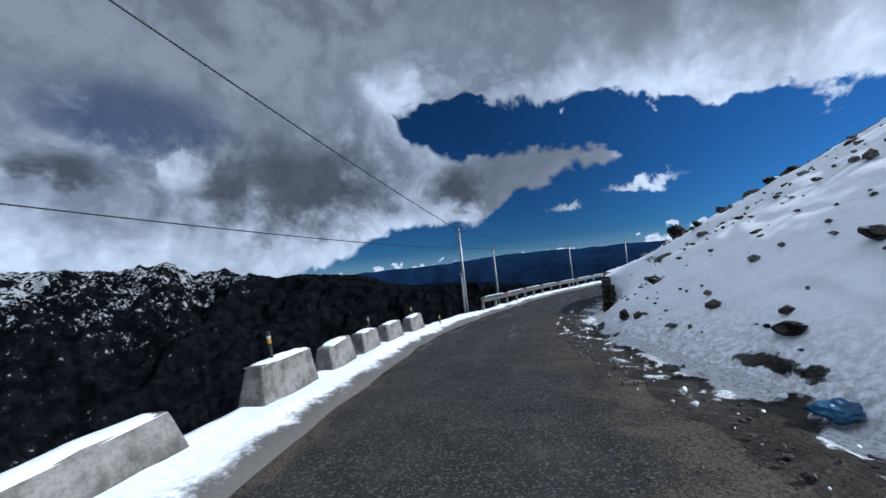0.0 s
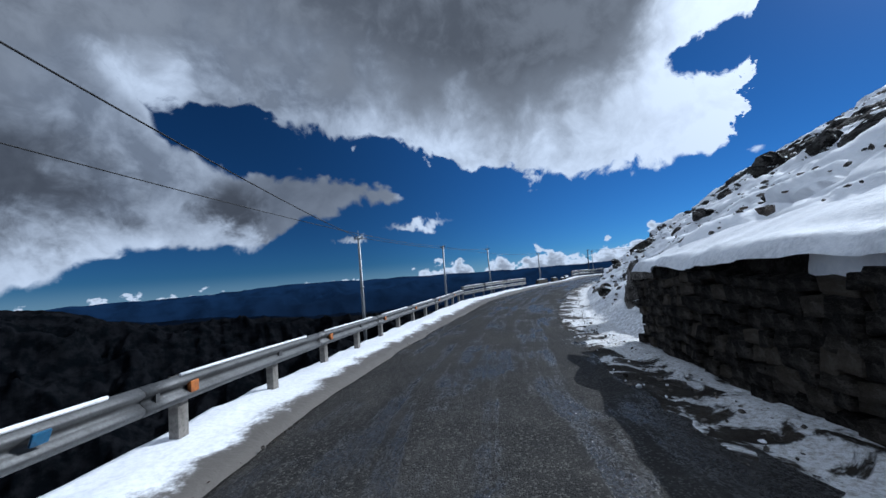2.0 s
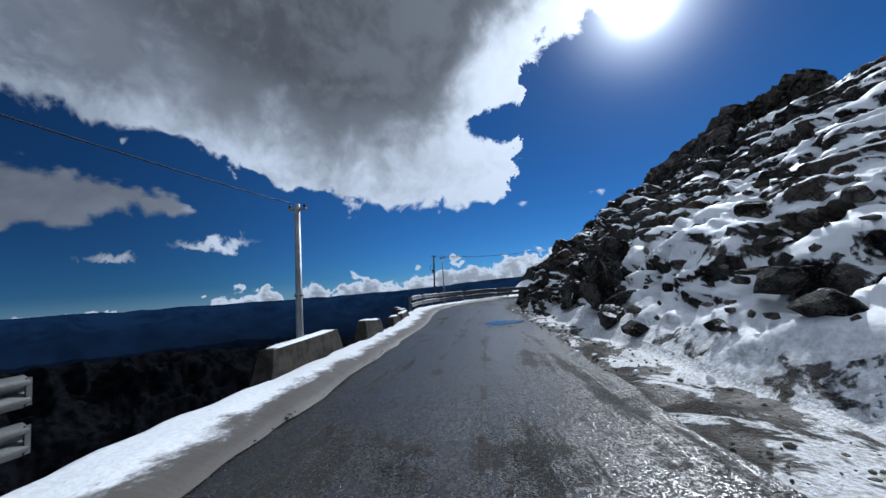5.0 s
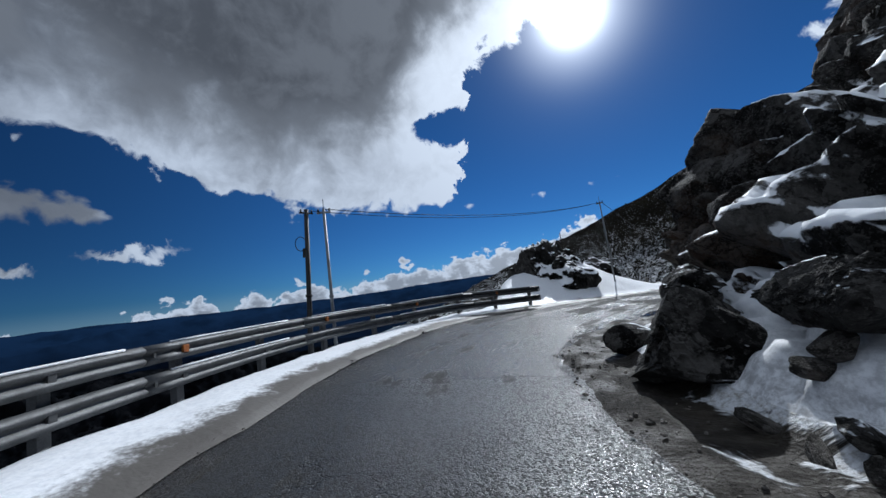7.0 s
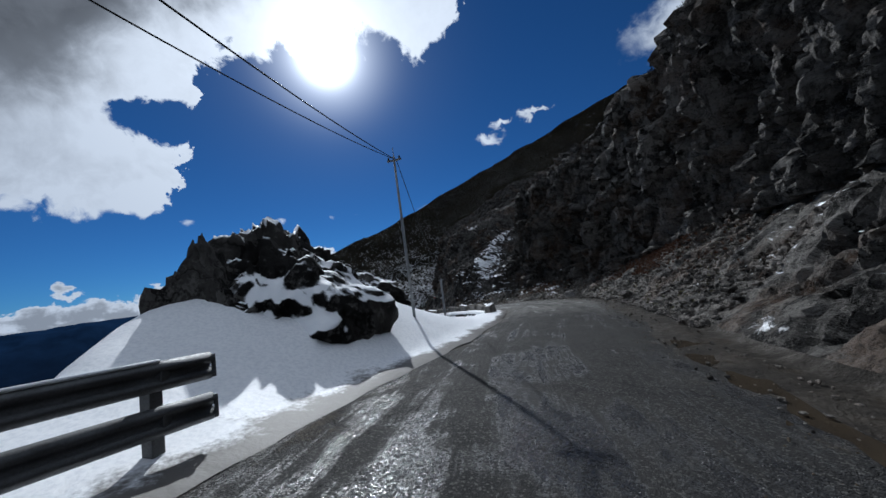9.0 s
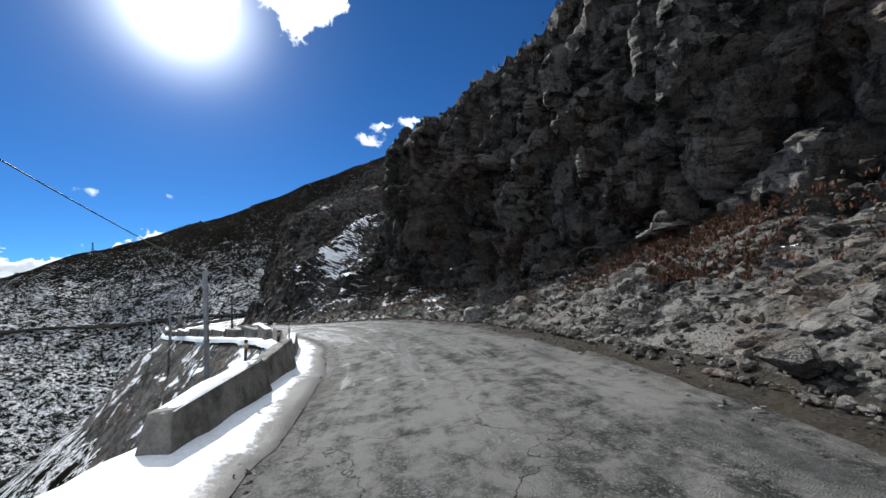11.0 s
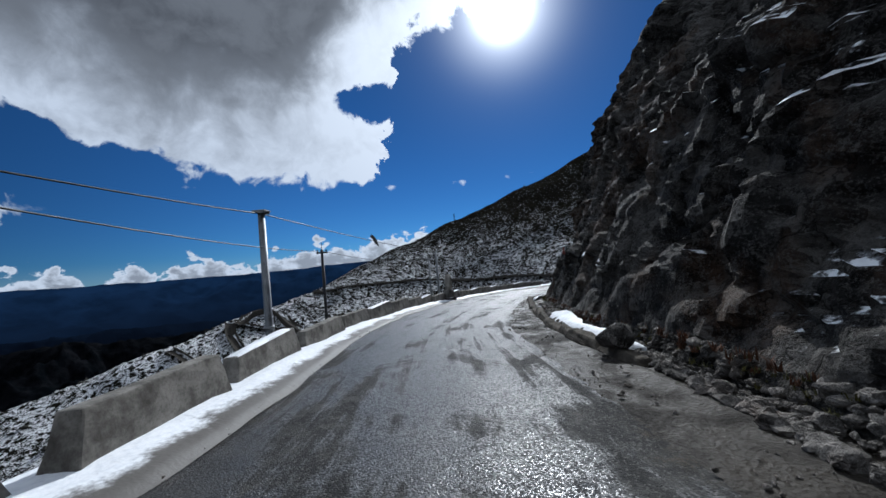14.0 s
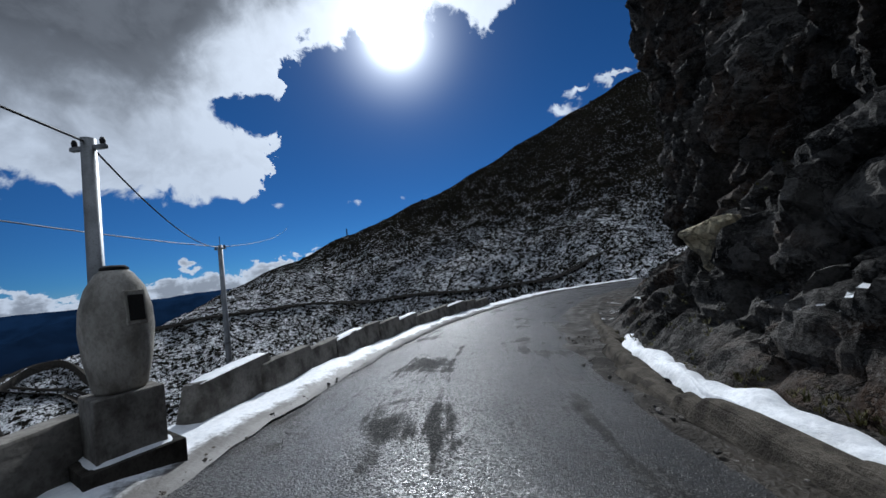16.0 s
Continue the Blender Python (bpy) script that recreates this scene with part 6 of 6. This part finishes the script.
def snow_strip(name, s0, s1, l0, l1, rise, seed):
    s = np.arange(s0, s1, 0.12)
    u = np.linspace(0, 1, 9)
    A, U = np.meshgrid(s, u, indexing="ij")
    ends = np.clip(np.minimum(A - s0, s1 - A) / 1.0, 0, 1) ** 0.5 * np.clip(0.75 + 1.3 * fbm(np.stack([A * 0.55, 0 * A + 9, 0 * A], -1), 3, seed + 5), 0.03, 1.25)
    wob = fbm(np.stack([A * 0.9, 0 * A, 0 * A], -1), 4, seed)
    a, b = l0(A) + 0.12 * wob, l1(A) + 0.3 * fbm(np.stack([A * 0.7, 0 * A + 4, 0 * A], -1), 4, seed + 1)
    mid = (a + b) / 2
    L = mid + (a + (b - a) * U - mid) * ends
    h = rise * np.sin(np.pi * np.clip(U, 0.02, 0.98)) ** 0.6 - 0.05 + 0.05 * fbm(np.stack([A * 2, L * 3, 0 * A], -1), 3, seed + 2) + 0.55 * np.clip(-L + l0(A), 0, 2)
    return grid_object(name, at_road(A, L, h), SNOW, False, {"grime": 0.45 + 0 * A}, "strip of old snow lying behind the kerb", category="snow")


snow_strip("snow_strip_1", 117, 122.6, lambda s: kerb_l(s) - 0.3, lambda s: kerb_l(s) - 0.8, 0.08, 71)
snow_strip("snow_strip_3", 132, 138, lambda s: kerb_l(s) - 0.3, lambda s: kerb_l(s) - 0.7, 0.12, 83)
snow_strip("snow_strip_2", 130.5, 139.5, lambda s: kerb_l(s) - 0.3, lambda s: kerb_l(s) - 0.75, 0.11, 75)


# ---- shrubs, grass, loose things ----
def brush(name, label, count, picker, mat, seed, blades=9, category="shrub"):
    """Tufts of thin upright blades and twigs, uncountable."""
    rg = np.random.RandomState(seed)
    vs, fs = [], []
    for _ in range(count):
        p, size = picker(rg)
        for _ in range(blades):
            a, tilt = rg.uniform(0, 6.28), rg.uniform(0.1, 0.9)
            d = np.array((math.cos(a) * tilt, math.sin(a) * tilt, 1.0))
            d *= size * rg.uniform(0.5, 1.1) / np.linalg.norm(d)
            w = np.array((-math.sin(a), math.cos(a), 0)) * size * 0.07
            o = p + np.array((rg.uniform(-1, 1), rg.uniform(-1, 1), -0.1)) * size * 0.35
            n = len(vs)
            vs.extend([o - w, o + w, o + d * 0.6 + w * 0.8, o + d * 0.6 - w * 0.8, o + d + np.array((d[0], d[1], -0.1 * size)) * 0.3])
            fs.extend([[n, n + 1, n + 2, n + 3], [n + 3, n + 2, n + 4]])
    return tagged(mesh_object(name, vs, fs, mat, None, False), label, category, kind="stuff")


def pick_red(rg):
    pick = rg.rand()
    s = rg.normal(98.0, 1.0) if pick < 0.65 else rg.normal(106.2, 0.9) if pick < 0.8 else rg.uniform(88, 128)
    v = verge_r(s) + (long_1(s) if slope_1(s) < 50 else 0.3) * rg.uniform(0.35, 1.0)
    return on_bank(s, v) + np.array((0, 0, 0.1)), rg.uniform(0.06, 0.2)


def pick_grass(rg):
    s = rg.uniform(88, 140)
    v = verge_r(s) + (long_1(s) if slope_1(s) < 50 else 0.3) * rg.rand() ** 1.5
    return on_bank(s, v) + np.array((0, 0, 0.06)), rg.uniform(0.04, 0.13)


brush("red_scrub", "dry red-brown scrub on the scree below the cliff", 1700, pick_red, SHRUB, 81, 12)
brush("dry_grass", "tufts of dry yellow-green grass and moss on the scree", 900, pick_grass, MOSS, 82, 8, "grass")


def pick_ledge(rg):
    s = rg.uniform(62, 130)
    v = verge_r(s) + long_1(s) + long_2(s) + rg.uniform(-1.5, 5)
    return on_bank(s, v) + np.array((0, 0, 0.1)), rg.uniform(0.1, 0.36)


brush("dark_scrub", "dark leafless scrub along the top of the rocks", 1500, pick_ledge, DARK_SCRUB, 83, 10)

hill_rg = np.random.RandomState(84)
hx, hy = hill_rg.uniform(165, 440, 5200), hill_rg.uniform(-190, 200, 5200)
hz = terrain(hx, hy)[0]
HILL_SPOTS = np.stack([hx, hy, hz], 1)
hill_turn = iter(range(5200))


def pick_hill(rg):
    return HILL_SPOTS[next(hill_turn)] + np.array((0, 0, 0.15)), 0.7 + 3.0 * rg.rand() ** 4


scatter("hillside_scrub", "dark low bushes and rocks dotted over the snowy hillside", 5200, pick_hill, DARK_SCRUB, 85, 1, "scrub")


def conifer(x, y, height, seed):
    z = float(terrain(np.array([[x]]), np.array([[y]]))[0][0, 0])
    ob = empty("conifer", pose(x, y, z - 0.3, 0, 0, seed * 50), "small dark conifer on the skyline of the hill", "tree", "conifers on the ridge")
    part("trunk", tube_bm([(0, 0, 0), (0, 0, height)], height * 0.03, 6, height * 0.006), RAG, ob, "", True)
    rg = random.Random(seed)
    bm = bmesh.new()
    for k in range(150):
        u = rg.random() ** 0.8
        a = rg.uniform(0, 6.28)
        reach = height * 0.24 * (1 - u) * rg.uniform(0.6, 1.15) + 0.1
        c, d = math.cos(a), math.sin(a)
        zz = height * (0.12 + 0.87 * u)
        w = reach * 0.35
        q = [(0, 0, zz), (c * reach * 0.6 - d * w, d * reach * 0.6 + c * w, zz - reach * 0.1), (c * reach, d * reach, zz - reach * 0.35), (c * reach * 0.6 + d * w, d * reach * 0.6 - c * w, zz - reach * 0.2)]
        bm.faces.new([bm.verts.new(p) for p in q])
    part("crown", bm, CONIFER, ob)


for k, (x, y, h) in enumerate(((316, -50, 7), (300, -42, 5), (333, -20, 4.5), (352, -2, 4), (290, -60, 4), (372, 22, 3.6), (380, 40, 3))):
    conifer(x, y, h, k)


def lattice_mast(x, y, height):
    z = float(terrain(np.array([[x]]), np.array([[y]]))[0][0, 0])
    ob = empty("lattice_mast", pose(x, y, z - 0.3), "small steel lattice mast on the far ridge", "mast")
    legs = [(math.cos(a) * 0.8, math.sin(a) * 0.8) for a in (0.3, 2.4, 4.5)]
    for px, py in legs:
        part("leg", tube_bm([(px, py, 0), (px * 0.4, py * 0.4, height)], 0.12, 6), DARK_POLE, ob)
    for i in range(5):
        f = 1 - 0.12 * i
        for j in range(3):
            a, b = legs[j], legs[(j + 1) % 3]
            part("brace", tube_bm([(a[0] * f, a[1] * f, height * i / 5), (b[0] * (f - 0.12), b[1] * (f - 0.12), height * (i + 1) / 5)], 0.06, 5), DARK_POLE, ob)


lattice_mast(428, 77, 10)

for s in (96.2, 98.4, 100.6):
    marker_post(s, left_edge(s) + 0.95, 0.7, 0.4)

bm = rock_bm(91, 4, 0.6, 0.6)
for v in bm.verts:
    v.co = Vector((v.co.x * 0.55, v.co.y * 0.4, v.co.z * 0.45)) * (1 + 0.25 * noise.noise(v.co * 9))
sheet = new("plastic_sheet", bpy.data.meshes.new("plastic_sheet"))
bm.to_mesh(sheet.data)
bm.free()
sheet.data.materials.append(TARPAULIN)
sheet.location = at_road(3.0, -3.15, 0.12)
tagged(sheet, "crumpled blue plastic sheet on the muddy verge", "plastic sheet")
slab_rock(at_road(136.4, -5.35, 1.7), (0.8, 0.7, 1.7), (0, 8, 25), "pale yellowish freshly broken rock face in the cliff", PALE_ROCK, 61)


def cliff_poles(s, l, h):
    """Two thin poles wedged into the rock with a red cloth between them."""
    p = at_road(s, l, h)
    ob = empty("cliff_poles", pose(p[0], p[1], p[2], 0, 0, heading(s)), "thin bare poles with a faded red cloth wedged into the cliff", "poles")
    for z, reach in ((0.0, 0.75), (0.12, 0.6)):
        pole = part("pole", tube_bm([(-reach, 0.1, z), (0.1, 0.25, z - 0.02), (reach, 0.35, z - 0.06)], 0.022, 6), RAG, ob)
        part("pole_snow", tube_bm([(-reach * 0.9, 0.1, z + 0.02), (0.1, 0.25, z), (reach * 0.8, 0.33, z - 0.03)], 0.018, 5), SNOW, pole, "thin line of snow")
    bm = bmesh.new()
    rows = [[bm.verts.new((-0.2 + 0.1 * i, 0.2 + 0.05 * math.sin(i * 1.9 + j), -0.02 - 0.09 * j - 0.02 * math.sin(i * 2.3))) for j in range(5)] for i in range(7)]
    for i in range(6):
        for j in range(4):
            bm.faces.new((rows[i][j], rows[i + 1][j], rows[i + 1][j + 1], rows[i][j + 1]))
    bmesh.ops.solidify(bm, geom=bm.faces[:], thickness=0.01)
    part("cloth", bm, RED_CLOTH, ob, "faded red cloth", True)
    return ob


cliff_poles(124.8, -5.0, 3.05)
